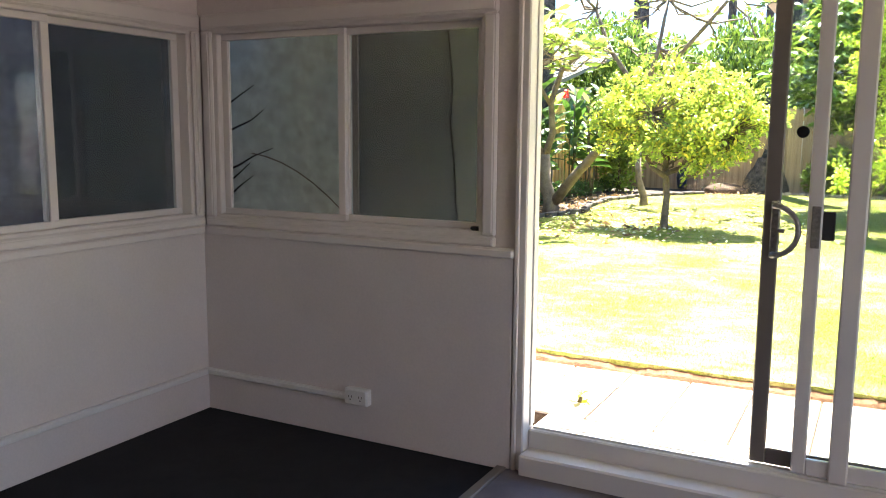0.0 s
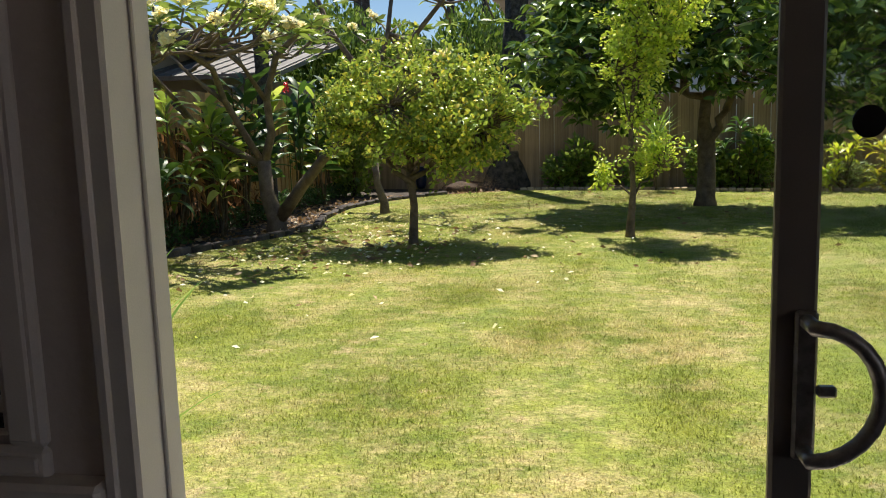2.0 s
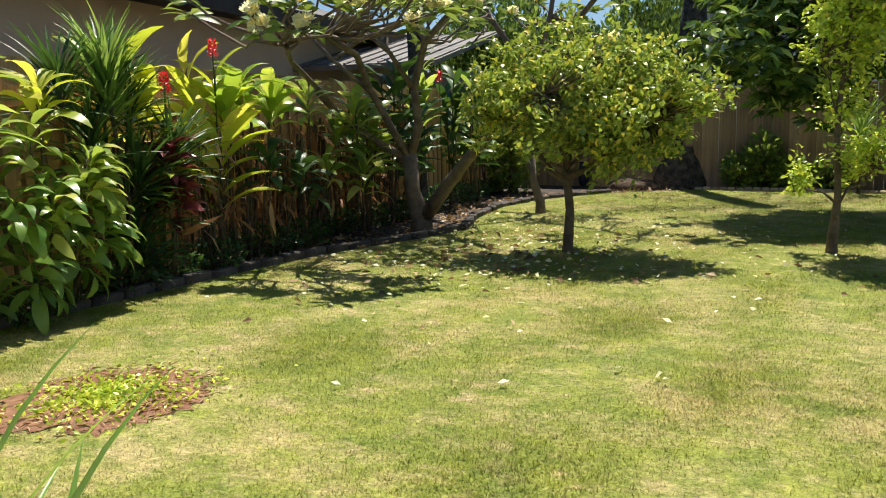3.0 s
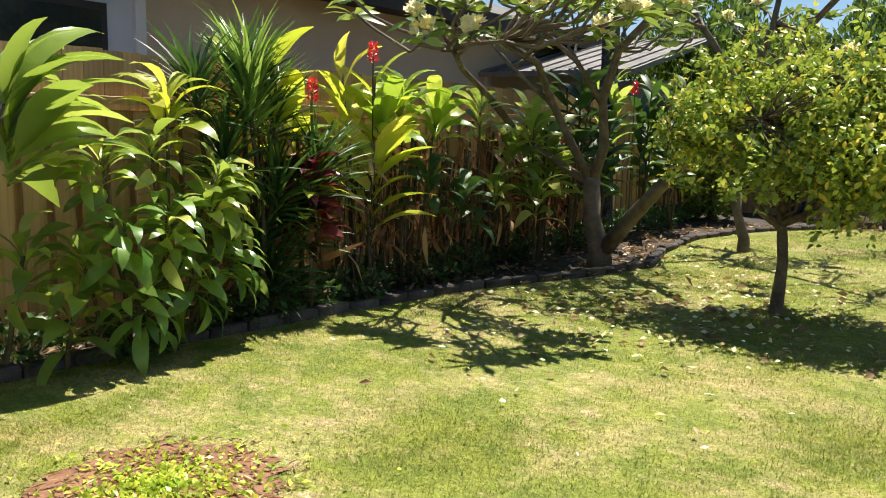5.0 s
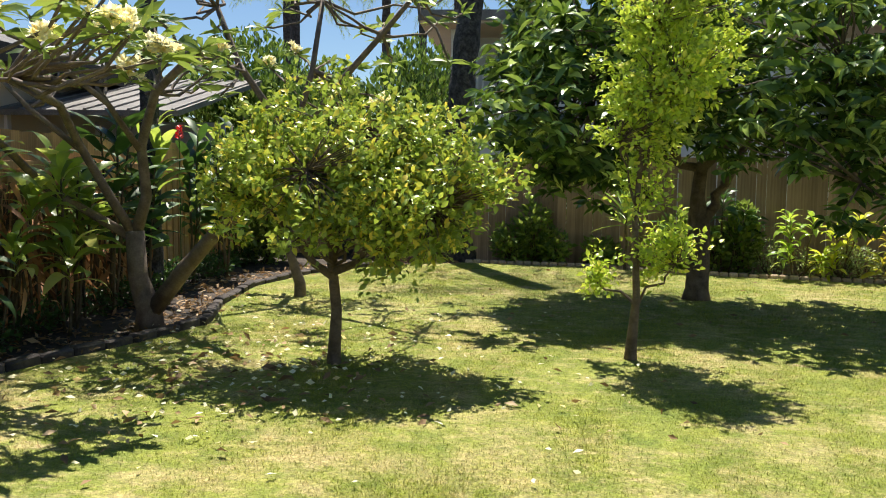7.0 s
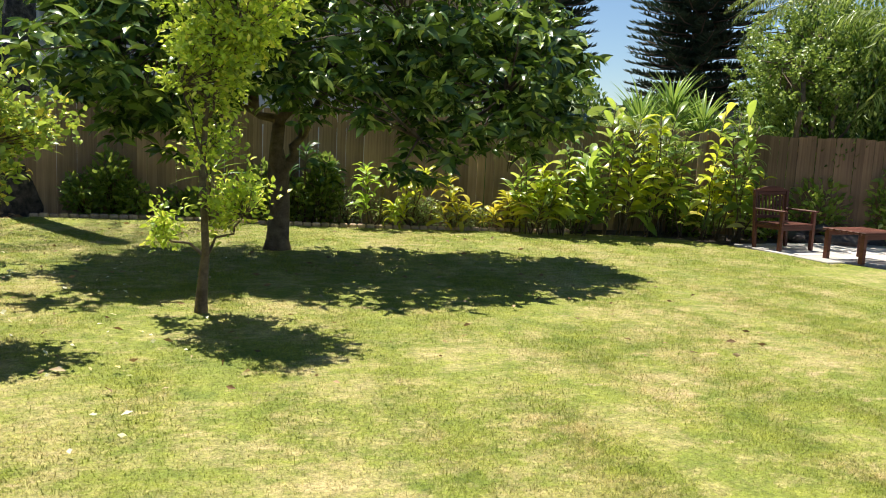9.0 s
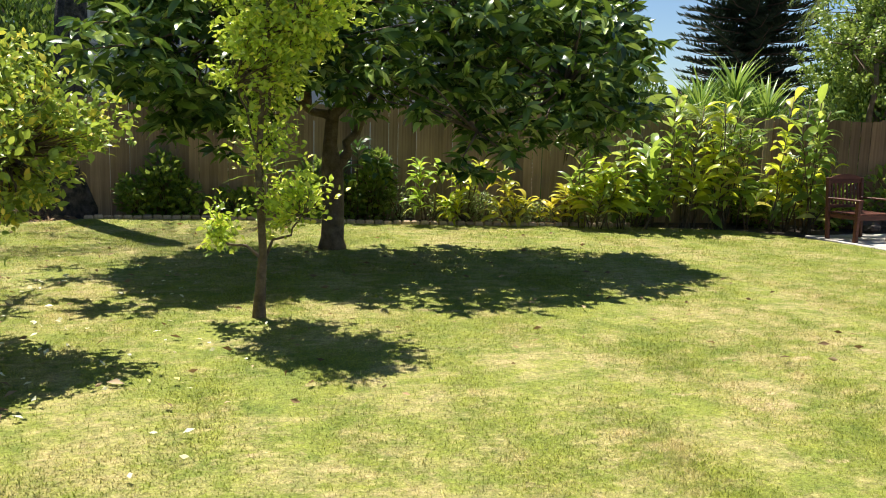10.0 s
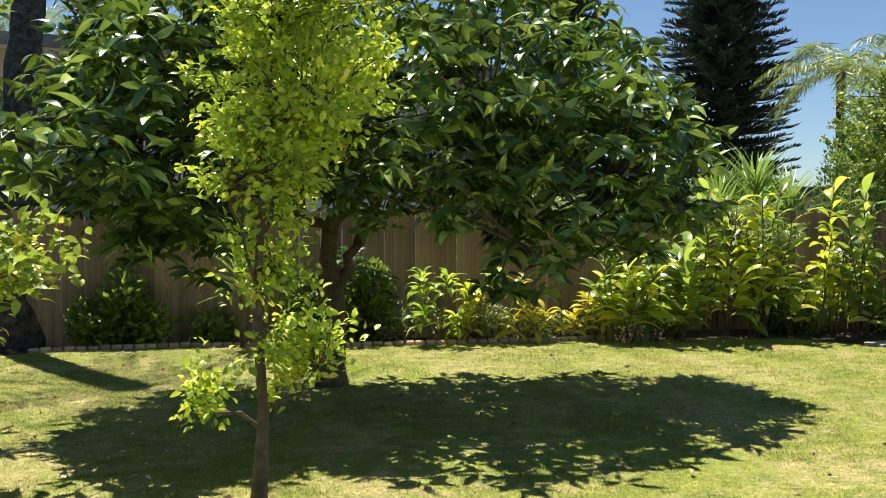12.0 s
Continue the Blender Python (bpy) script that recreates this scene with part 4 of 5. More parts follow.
stem_plant("ti_plant", "dark green ti plant in the shade by the back fence", "plant", (2.0, 17.2, LAWN), [(0, 0, 0, 0, 1.1), (0.1, 0, 0.3, 0, 0.8), (0, 0, -0.25, 0, 0.7)], "spoon", "darkleaf", 16, 0.4, rise=0.5)
stem_plant("croton_plant", "variegated pale green plant among the rocks", "plant", (10.75, 14.75, LAWN), [(0, 0, 0.1, 0, 0.3), (0, 0, -0.15, 0.1, 0.35), (0, 0, 0.0, -0.15, 0.2)], "spoon", "yellow", 12, 0.26, rise=0.3)
stem_plant("dracaena", "spiky dracaena against the back fence", "plant", (0.6, 17.3, LAWN), [(0, 0, 0, 0, 1.0)], "strap", "strap", 60, 0.6, rise=0.7, radius=0.02)
stem_plant("yucca", "spiky yucca rising above the back fence", "plant", (9.0, 17.6, LAWN), [(0, 0, 0, 0, 2.2), (0.6, 0, 0.7, 0, 1.9), (-0.5, 0.2, -0.6, 0.2, 1.9)], "strap", "strap", 60, 0.9, rise=0.9, radius=0.04)
stem_plant("banana_plant", "banana plant with wide leaves behind the fence", "plant", (7.3, 17.9, LAWN), [(0, 0, 0, 0, 1.8), (0.3, 0, 0.4, 0.1, 1.5)], "ti", "plumleaf", 10, 1.1, "ranks", rise=0.4, radius=0.06)


# ---- plumerias ----
def plumeria(at, limbs, tips, label, flowers, thick=1.0, blooms=()):
    ob = thing("plumeria_tree", label, "tree", at)
    part("trunk", tube([(0.0, 0, -0.1), (0, 0, 0.15), (-0.1, 0.0, 0.45), (-0.12, 0, 0.88)], [0.15 * thick, 0.115 * thick, 0.092 * thick, 0.085 * thick], 10, wobble=0.05), "plum", ob, smooth=True)
    for pts, r in limbs:
        part("limb", tube(pts, [0.72 * r * (1 - 0.4 * i / (len(pts) - 1)) for i in range(len(pts))], 8, wobble=0.05), "plum", ob, smooth=True)
    ends = [Vector(p) for pts, r in limbs for p in pts[1:]]
    bm = bmesh.new()
    P, D, S, FP, FD = [], [], [], [], []
    for tip in (*tips, *blooms):
        t = Vector(tip)
        near = min(ends, key=lambda q: (q - t).length)
        tube(bend(near, t, 4, 0.22, -0.1), [0.021, 0.017, 0.014, 0.012, 0.012], 6, bm)
        for i in range(10):
            a = i * 2.4 + R.uniform(-0.2, 0.2)
            P.append(t - Vector((0, 0, 0.004 * i)))
            D.append((math.cos(a), math.sin(a), R.uniform(-0.1, 0.8)))
            S.append(R.uniform(0.15, 0.3))
        if tip in blooms or R.random() < flowers:
            for _ in range(24):
                q = t + Vector((R.gauss(0, 0.032), R.gauss(0, 0.032), 0.07 + R.gauss(0, 0.024)))
                for k in range(5):
                    a = k * 1.2566 + R.uniform(-0.2, 0.2)
                    FP.append(q)
                    FD.append(tuple(Vector((math.cos(a), math.sin(a), 0.4)) + (q - t) * 14 + Vector((R.gauss(0, 0.5), R.gauss(0, 0.5), R.gauss(0, 0.5)))))
    part("branch_work", bm, "plum", ob, smooth=True, kind="stuff")
    part("foliage", leaves("foliage", leaf_shape(3, 0.24, 0.1, 0.35, 0.6), P, D, S, "plumleaf"), "plumleaf", ob)
    if FP:
        part("blossom", leaves("blossom", leaf_shape(2, 0.7, 0.1, 0.2, 0.6), FP, FD, G.uniform(0.05, 0.072, len(FP)), "petal"), "petal", ob, "clusters of cream yellow blossom")
    return ob


tips1 = [(R.uniform(-1.2, 1.1), R.uniform(-2.9, 0.4), 0) for _ in range(40)]
tips1 = [(x, y, 1.6 + 0.85 * (1 - ((x - 0.1) / 1.9) ** 2) + R.uniform(-0.1, 0.35)) for x, y, z in tips1]
front = [(-0.35, -2.7, 2.13), (-0.25, -2.6, 2.27), (-0.1, -2.5, 2.4), (0.12, -2.7, 2.0), (-0.25, -2.75, 2.0), (0.25, -2.6, 2.35), (0.5, -2.5, 2.17), (0.85, -2.6, 2.35), (1.0, -2.4, 2.25), (0.9, -2.2, 2.02), (1.15, -2.3, 2.12), (0.05, -2.65, 2.22)]
plumeria((-4.45, 11.9, LAWN), [([(-0.12, 0, 0.80), (-0.45, -0.1, 1.02), (-0.8, -0.3, 1.28), (-1.0, -0.7, 1.7)], 0.068), ([(-0.8, -0.3, 1.28), (-0.75, -0.9, 1.6), (-0.6, -1.7, 1.85), (-0.3, -2.3, 1.95)], 0.045),
                               ([(-0.12, 0, 0.82), (-0.28, -0.15, 1.2), (-0.45, -0.3, 1.62), (-0.3, -0.9, 1.95), (-0.1, -1.9, 2.05)], 0.068), ([(-0.12, 0, 0.82), (0.02, -0.05, 1.2), (0.0, -0.1, 1.65), (0.25, -0.35, 2.1), (0.7, -0.6, 2.4)], 0.078),
                               ([(0.04, 0, 0.15), (0.40, -0.15, 0.55), (0.80, -0.4, 0.92), (1.2, -0.7, 1.2)], 0.115), ([(0.0, -0.1, 1.6), (-0.15, -0.4, 2.0), (-0.3, -1.0, 2.3)], 0.045), ([(-0.45, -0.3, 1.6), (-0.8, -0.5, 1.95), (-1.1, -0.6, 2.3)], 0.04)], tips1,
         "grey plumeria tree with bare forking limbs and cream flowers", 0.12, blooms=front)
tips2 = [(R.uniform(-1.6, 1.8), R.uniform(-1.6, 1.4), R.uniform(2.2, 4.2)) for _ in range(44)]
plumeria((-3.55, 13.9, LAWN), [([(-0.12, 0, 0.95), (-0.1, 0, 1.8), (-0.6, -0.3, 2.6), (-0.8, -0.4, 3.2)], 0.07), ([(-0.1, 0, 1.6), (0.4, -0.2, 2.3), (1.0, -0.4, 2.9), (1.4, -0.6, 3.3)], 0.06), ([(-0.1, 0, 1.7), (0.1, 0.2, 2.6), (0.2, 0.3, 3.4)], 0.06)], tips2,
         "taller plumeria tree with dark bare branches", 0.15, 0.55)


# ---- palms and far trees ----
def frond_mesh(name, length, material, count, rise, leaflet=0.5, per=46, tilt=0.25, bow=1.7):
    """Feathered fronds round a point, as one mesh."""
    P, D, S = [], [], []
    for f in range(count):
        a, up = f * 2.4 + R.uniform(-0.2, 0.2), rise + R.uniform(-0.9, 0.5)
        p, d = Vector((0, 0, 0)), Vector((math.cos(a), math.sin(a), up)).normalized()
        side = d.cross(Vector((0, 0, 1))).normalized()
        for i in range(per):
            k = i / per
            p = p + d * (length / per)
            d = (d - Vector((0, 0, bow / per))).normalized()
            for s in (-1, 1):
                P.append(p.copy())
                D.append(side * s + d * 0.7 - Vector((0, 0, tilt + R.uniform(0, 0.3))))
                S.append(leaflet * (math.sin(math.pi * (0.15 + 0.8 * k)) + 0.1))
    return leaves(name, leaf_shape(2, 0.07, 0.1, 0.4, 0.3), P, [tuple(d) for d in D], S, material)


def palm(name, label, at, height, radius, length, count=18, lean=(0, 0), bark="palm", rise=0.7, leaflet=0.5):
    ob = thing(name, label, "palm tree", at)
    n = 26
    pts = [(lean[0] * (i / n) ** 1.5, lean[1] * (i / n) ** 1.5, height * i / n - 0.1) for i in range(n + 1)]
    part("trunk", tube(pts, [radius * (1.25 - 0.35 * min(1, i / 4) + (0.05 if i % 2 else -0.02)) for i in range(n + 1)], 12, wobble=0.06), bark, ob)
    crown = part("crown", frond_mesh("crown", length, "frond", count, rise, leaflet), "frond", ob)
    crown.matrix_basis = pose(lean[0], lean[1], height - 0.1)
    return ob


palm("palm_tree", "thick rough dark palm trunk by the back fence", (-2.2, 18.75, 0), 9.5, 0.23, 3.0, lean=(0.9, 0.3))
palm("palm_tree", "slim grey palm trunk behind the plumeria", (-5.35, 14.0, 0), 8.5, 0.12, 2.4)
for x, y, h in ((-7.2, 44, 11), (-5.8, 47, 12), (-3.9, 45, 10.5), (-10.5, 40, 9.5), (-12.5, 46, 12)):
    palm("palm_tree", "tall distant palm tree against the sky", (x, y, 0), h, 0.22, 3.2, 16)
palm("coconut_palm", "coconut palm with pale arching fronds", (28.5, 34.0, 0), 8.6, 0.2, 4.2, 24, rise=0.8, leaflet=0.8)
palm("coconut_palm", "coconut palm with pale arching fronds", (34.0, 33.0, 0), 9.0, 0.2, 4.0, 22, rise=0.8, leaflet=0.8)


def norfolk(at, height, radius):
    ob = thing("norfolk_pine", "tall dark pine with level tiers of branches", "tree", at)
    part("trunk", tube([(0, 0, 0), (0, 0, height * 0.5), (0, 0, height)], [0.45, 0.3, 0.06], 10), "bark", ob)
    bm = bmesh.new()
    P, D, S = [], [], []
    z = 2.5
    while z < height - 0.4:
        rr = radius * min(1, (height - z) / height * 1.7 + 0.1)
        for k in range(9):
            a = k * math.tau / 9 + R.uniform(-0.2, 0.2) + z
            d = Vector((math.cos(a), math.sin(a), 0.05))
            b = Vector((0, 0, z + R.uniform(-0.1, 0.1)))
            tube([b, b + d * rr * 0.6 + Vector((0, 0, -0.1)), b + d * rr + Vector((0, 0, 0.25))], [0.05, 0.035, 0.015], 4, bm)
            side = Vector((-d.y, d.x, 0))
            for i in range(40):
                k2 = 0.12 + 0.88 * i / 40
                q = b + d * rr * k2 + Vector((0, 0, 0.25 * k2 ** 3 - 0.1 * k2))
                for s in (-1, 1):
                    P.append(q)
                    D.append(tuple(side * s + d * 0.8 + Vector((0, 0, R.uniform(0.1, 0.5)))))
                    S.append(0.75 * (1.15 - k2 * 0.7))
        z += 0.55
    part("branch_work", bm, "bark", ob)
    part("crown", leaves("crown", leaf_shape(2, 0.2, 0.3, -0.3), P, D, S, "pine"), "pine", ob)
    return ob


norfolk((28.0, 41.0, 0), 21, 3.6)
norfolk((19.5, 43.0, 0), 19, 3.0)
low_plants("broad_bush", "dense green bush rising above the board fence", [(11.3, 15.9, 1.5, 3.6), (13.2, 14.2, 1.4, 4.2), (12.6, 17.4, 1.8, 3.4), (16, 20, 2.2, 3.2), (10.4, 19.5, 1.4, 2.2), (7.5, 18.9, 1.0, 2.4), (9.3, 18.6, 1.1, 2.1), (5.4, 19.6, 1.1, 2.6)], "avocado", 0.11, 170, shape=leaf_shape(2, 0.5, 0.15, 0.3))
for x, y in ((11.4, 14.1), (12.0, 13.2), (12.7, 12.4)):
    ob = thing("areca_palm", "clump of areca palm stems with feathery fronds", "palm tree", (x, y, LAWN), group="areca palms by the patio")
    for _ in range(4):
        a = R.uniform(0, 6.28)
        h = R.uniform(2.4, 3.9)
        t = (math.cos(a) * 0.5, math.sin(a) * 0.5, h)
        part("stem", tube(bend((math.cos(a) * 0.15, math.sin(a) * 0.15, -0.1), t, 4, 0.05), [0.035] * 5, 7), "cane", ob)
        c = part("frond_head", frond_mesh("frond_head", 1.6, "frond", 7, 0.9, 0.36, 30, 0.2, 1.9), "frond", ob)
        c.matrix_basis = pose(*t)
low_plants("shade_shrub", "dark leafy shrub along the board fence", [(9.4, 15.5, 0.4, 0.6), (10.2, 15.1, 0.5, 0.9), (11.0, 14.2, 0.5, 1.1), (11.6, 13.4, 0.5, 1.0), (12.3, 12.6, 0.6, 1.3)], "ti", 0.14, 130)
for x, y in ((6.6, 17.0), (7.3, 16.5), (8.0, 16.2), (5.2, 17.2)):
    ob = thing("papyrus_clump", "feathery green clump among the gingers", "plant", (x, y, LAWN), group="feathery clumps by the fence")
    for k in range(4):
        t = (R.uniform(-0.3, 0.3), R.uniform(-0.3, 0.2), R.uniform(1.2, 1.9))
        part("stem", tube(bend((t[0] * 0.2, t[1] * 0.2, -0.05), t, 3, 0.05), [0.012] * 4, 5), "cane", ob)
        c = part("frond_head", frond_mesh("frond_head", 0.55, "frond", 9, 0.9, 0.22, 14, 0.0, 1.2), "frond", ob)
        c.matrix_basis = pose(*t)
for x, y, tx in ((9.95, 15.35, -0.1), (10.3, 15.15, 0.15), (11.6, 14.0, 0.2), (12.1, 13.5, -0.1)):
    ob = thing("bare_trunk", "slim dark crooked trunk in front of the board fence", "tree", (x, y, LAWN), group="crooked trunks by the fence")
    part("trunk", tube(bend((0, 0, -0.1), (tx, 0, 2.6), 7, 0.045), [0.06, 0.052, 0.048, 0.046, 0.05, 0.042, 0.04, 0.035], 8, wobble=0.12), "bark", ob, smooth=True)
    part("side_branch", tube(bend((tx * 0.5, 0, 1.3), (tx + 0.35, -0.1, 2.4), 4, 0.15), [0.03, 0.026, 0.022, 0.02, 0.016], 6), "bark", ob, smooth=True)
tree("shade_tree", "dense dark tree spreading over the board fence", (10.6, 15.9, LAWN),
     [((0, 0, -0.1), 0.14), ((0, 0, 0.8), 0.11), ((-0.1, 0, 1.9), 0.09), ((-0.2, 0, 2.4), 0.07)],
     [((-0.2, 0, 2.2), (-1.0, -0.3, 2.9), 0.05), ((-0.2, 0, 2.2), (0.8, -0.4, 3.0), 0.05), ((-0.2, 0, 2.3), (0, 0, 3.4), 0.05)],
     [((-0.9, -0.5, 2.6), (1.2, 0.9, 0.9), 4500), ((0.9, -0.7, 2.7), (1.2, 1.0, 0.9), 4500), ((0.1, 0.2, 3.3), (1.4, 1.0, 0.8), 5000)],
     LIME_LEAF, "plumleaf", "bark", 0, 0.085)
tree("shade_tree", "dense dark tree spreading over the board fence", (12.6, 13.6, LAWN),
     [((0, 0, -0.1), 0.14), ((0, 0, 0.8), 0.11), ((-0.1, 0, 1.9), 0.09), ((-0.2, 0, 2.4), 0.07)],
     [((-0.2, 0, 2.2), (-1.0, -0.3, 2.9), 0.05), ((-0.2, 0, 2.2), (0.8, -0.4, 3.0), 0.05), ((-0.2, 0, 2.3), (0, 0, 3.6), 0.05)],
     [((-0.9, -0.5, 2.9), (1.2, 0.9, 0.9), 5000), ((0.7, -0.7, 3.0), (1.2, 1.0, 0.9), 5000), ((0.1, 0.2, 3.8), (1.4, 1.0, 0.9), 5000)],
     SMALL, "darkleaf", "bark", 0, 0.12)
for x, y, h in ((-7.6, 22.5, 3.6), (-5.9, 24.0, 3.4)):
    palm("palm_tree", "young palm with feathery fronds behind the fence", (x, y, 0), h, 0.1, 2.0, 16, leaflet=0.45)

# ---- houses ----
def left_house():
    ob = thing("neighbour_house", "single storey beige stucco house beyond the cedar fence", "house")
    part("wall", box(-14, -8.5, 9.4, 22, 0, 3.25), "stucco", ob)
    part("wall", box(-14, -8.35, 2.0, 9.38, 0, 3.25), "pale", ob, "pale siding wall")
    part("corner_board", box(-8.5, -8.3, 9.3, 9.42, 0, 3.25), "white", ob, "white corner board")
    w = part("window", box(-8.36, -8.32, 7.2, 9.0, 1.75, 2.75), "dark", ob, "dark framed window")
    part("pane", box(-8.33, -8.31, 7.27, 8.93, 1.82, 2.68), "pane", w)
    part("fascia", box(-7.85, -7.81, 1.45, 22.55, 3.13, 3.38), "dark", ob)
    part("soffit", box(-8.5, -7.85, 1.5, 22.5, 3.2, 3.25), "dark", ob)
    bm = bmesh.new()
    v = [bm.verts.new(p) for p in ((-7.85, 1.4, 3.32), (-7.85, 22.6, 3.32), (-12, 22.6, 4.6), (-12, 1.4, 4.6), (-7.85, 1.4, 3.37), (-7.85, 22.6, 3.37), (-12, 22.6, 4.65), (-12, 1.4, 4.65))]
    for f in ((0, 1, 2, 3), (7, 6, 5, 4), (0, 4, 5, 1), (1, 5, 6, 2), (2, 6, 7, 3), (3, 7, 4, 0)):
        bm.faces.new([v[i] for i in f])
    part("roof", bm, "roof", ob, "grey shingle roof")


def back_house():
    ob = thing("two_storey_house", "pale two storey house with balcony beyond the back fence", "house")
    part("wall", box(-2.6, 9, 27.2, 34, 0, 5.4), "pale", ob)
    part("lower_wall", box(-2.7, 9, 25.8, 27.2, 0, 3.35), "white", ob, "white lower wall under the balcony")
    part("side_wall", box(-2.75, -2.45, 25.8, 27.2, 3.35, 5.4), "white", ob)
    part("roof", box(-3.5, 10, 25.0, 35, 5.4, 5.65), "roof", ob, "flat grey eave")
    part("soffit", box(-3.45, 9.9, 25.05, 34.9, 5.33, 5.4), "stucco", ob)
    part("lower_eave", box(-4.1, -2.6, 25.6, 33, 4.05, 4.25), "roof", ob)
    d = part("window", box(-1.6, 0.6, 27.14, 27.2, 3.4, 5.1), "dark", ob, "dark sliding window")
    part("pane", box(-1.5, 0.5, 27.12, 27.14, 3.5, 5.0), "pane", d)
    rail = part("balcony_rail", box(-2.45, 9, 25.85, 25.93, 4.2, 4.28), "white", ob)
    part("rail_foot", box(-2.45, 9, 25.85, 25.93, 3.42, 3.48), "white", rail)
    me = finish("baluster", box(-0.02, 0.02, -0.02, 0.02, 0, 0.72), "white")
    for i in range(60):
        part("baluster", me, "white", rail).matrix_basis = pose(-2.35 + 0.14 * i, 25.89, 3.48)


left_house()
back_house()
shed = thing("garden_shed_roof", "low flat grey patio roof beyond the fence", "roof", (-7.3, 17.5, 0))
slab = box(-1.5, 1.5, -1.6, 2.4, -0.04, 0.04)
bmesh.ops.transform(slab, matrix=pose(0, 0, 2.85, 12), verts=slab.verts[:])
part("roof", slab, "sheet", shed)
for k in range(10):
    rib = box(-1.48 + 0.32 * k, -1.44 + 0.32 * k, -1.6, 2.4, 0.04, 0.065)
    bmesh.ops.transform(rib, matrix=pose(0, 0, 2.85, 12), verts=rib.verts[:])
    part("roof_rib", rib, "sheet", shed)
for x, y in ((-1.2, -1.3), (1.0, -1.3), (-1.2, 1.6), (1.0, 1.6)):
    part("post", box(x - 0.05, x + 0.05, y - 0.05, y + 0.05, 0, 2.55), "white", shed)
part("wall", box(-1.35, 1.15, 1.3, 1.36, 0, 2.55), "pale", shed)
right_house = thing("neighbour_house", "low house with pale grey roof behind the pines", "house", (19.0, 27.0, 0), -20)
part("wall", box(-5, 5, -3, 3, 0, 2.6), "pale", right_house)
part("roof", box(-5.5, 5.5, -3.5, 3.5, 2.6, 2.85), "roof", right_house)


# ---- garden seats ----
def armchair(at, turn, label):
    """Slatted seat and back, flat arms; it faces -y before the turn."""
    ob = thing("garden_armchair", label, "chair", at, turn, "garden armchairs")
    w, d = 0.80, 0.56
    for x in (-w / 2 + 0.03, w / 2 - 0.03):
        part("leg", box(x - 0.03, x + 0.03, -d / 2, -d / 2 + 0.06, 0, 0.62, 0.005), "teak", ob)
        part("leg", bar((x, d / 2 - 0.03, 0), (x, d / 2 + 0.05, 0.95), 0.055, 0.055, 0.005), "teak", ob)
        part("armrest", box(x - 0.04, x + 0.04, -d / 2 - 0.04, d / 2, 0.62, 0.65, 0.008), "teak", ob)
        part("side_rail", box(x - 0.02, x + 0.02, -d / 2 + 0.06, d / 2 - 0.05, 0.34, 0.40, 0.004), "teak", ob)
    part("seat_rail", box(-w / 2 + 0.06, w / 2 - 0.06, -d / 2 + 0.015, -d / 2 + 0.045, 0.33, 0.405, 0.004), "teak", ob)
    for i in range(7):
        y = -d / 2 + 0.03 + i * 0.078
        part("seat_slat", box(-w / 2 + 0.005, w / 2 - 0.005, y - 0.03, y + 0.03, 0.41, 0.432, 0.004), "teak", ob)
    part("top_rail", box(-w / 2 + 0.06, w / 2 - 0.06, d / 2 + 0.025, d / 2 + 0.06, 0.86, 0.92, 0.01), "teak", ob)
    crest = bmesh.new()
    ring = [(-w / 2 + 0.02, 0.92)] + [((k / 8 - 0.5) * (w - 0.06), 0.94 + 0.07 * math.sin(math.pi * k / 8)) for k in range(9)] + [(w / 2 - 0.02, 0.92)]
    for y in (d / 2 + 0.028, d / 2 + 0.058):
        crest.faces.new([crest.verts.new((x, y, z)) for x, z in ring])
    crest.verts.ensure_lookup_table()
    n = len(ring)
    for k in range(n):
        crest.faces.new((crest.verts[k], crest.verts[(k + 1) % n], crest.verts[n + (k + 1) % n], crest.verts[n + k]))
    bmesh.ops.recalc_face_normals(crest, faces=crest.faces[:])
    part("crest_rail", crest, "teak", ob)
    part("lower_back_rail", box(-w / 2 + 0.06, w / 2 - 0.06, d / 2 - 0.01, d / 2 + 0.02, 0.48, 0.53, 0.006), "teak", ob)
    for i in range(8):
        x = -w / 2 + 0.11 + i * (w - 0.22) / 7
        part("back_slat", bar((x, d / 2 + 0.005, 0.53), (x, d / 2 + 0.042, 0.865), 0.035, 0.014, 0.002), "teak", ob)
    ob.scale = (0.9, 0.9, 0.9)
    return ob


FLAG = LAWN + 0.02
armchair((8.43, 14.0, FLAG), 6, "dark red slatted wooden armchair on the pale flagstones")
armchair((9.5, 11.9, FLAG), 96, "dark red wooden armchair beside the low table")


def table(at, turn):
    ob = thing("low_table", "low dark red slatted wooden table on pale flagstones", "table", at, turn)
    w, d, h = 0.82, 0.66, 0.42
    for x in (-w / 2 + 0.06, w / 2 - 0.06):
        for y in (-d / 2 + 0.06, d / 2 - 0.06):
            part("leg", box(x - 0.032, x + 0.032, y - 0.032, y + 0.032, 0, h - 0.03, 0.004), "teak", ob)
    for y in (-d / 2 + 0.06, d / 2 - 0.06):
        part("apron", box(-w / 2 + 0.095, w / 2 - 0.095, y - 0.012, y + 0.012, h - 0.1, h - 0.03, 0.003), "teak", ob)
    for i in range(7):
        y = -d / 2 + 0.04 + i * (d - 0.08) / 6
        part("top_slat", box(-w / 2, w / 2, y - 0.037, y + 0.037, h - 0.028, h, 0.004), "teak", ob)
    return ob


table((8.70, 12.85, FLAG), 5)

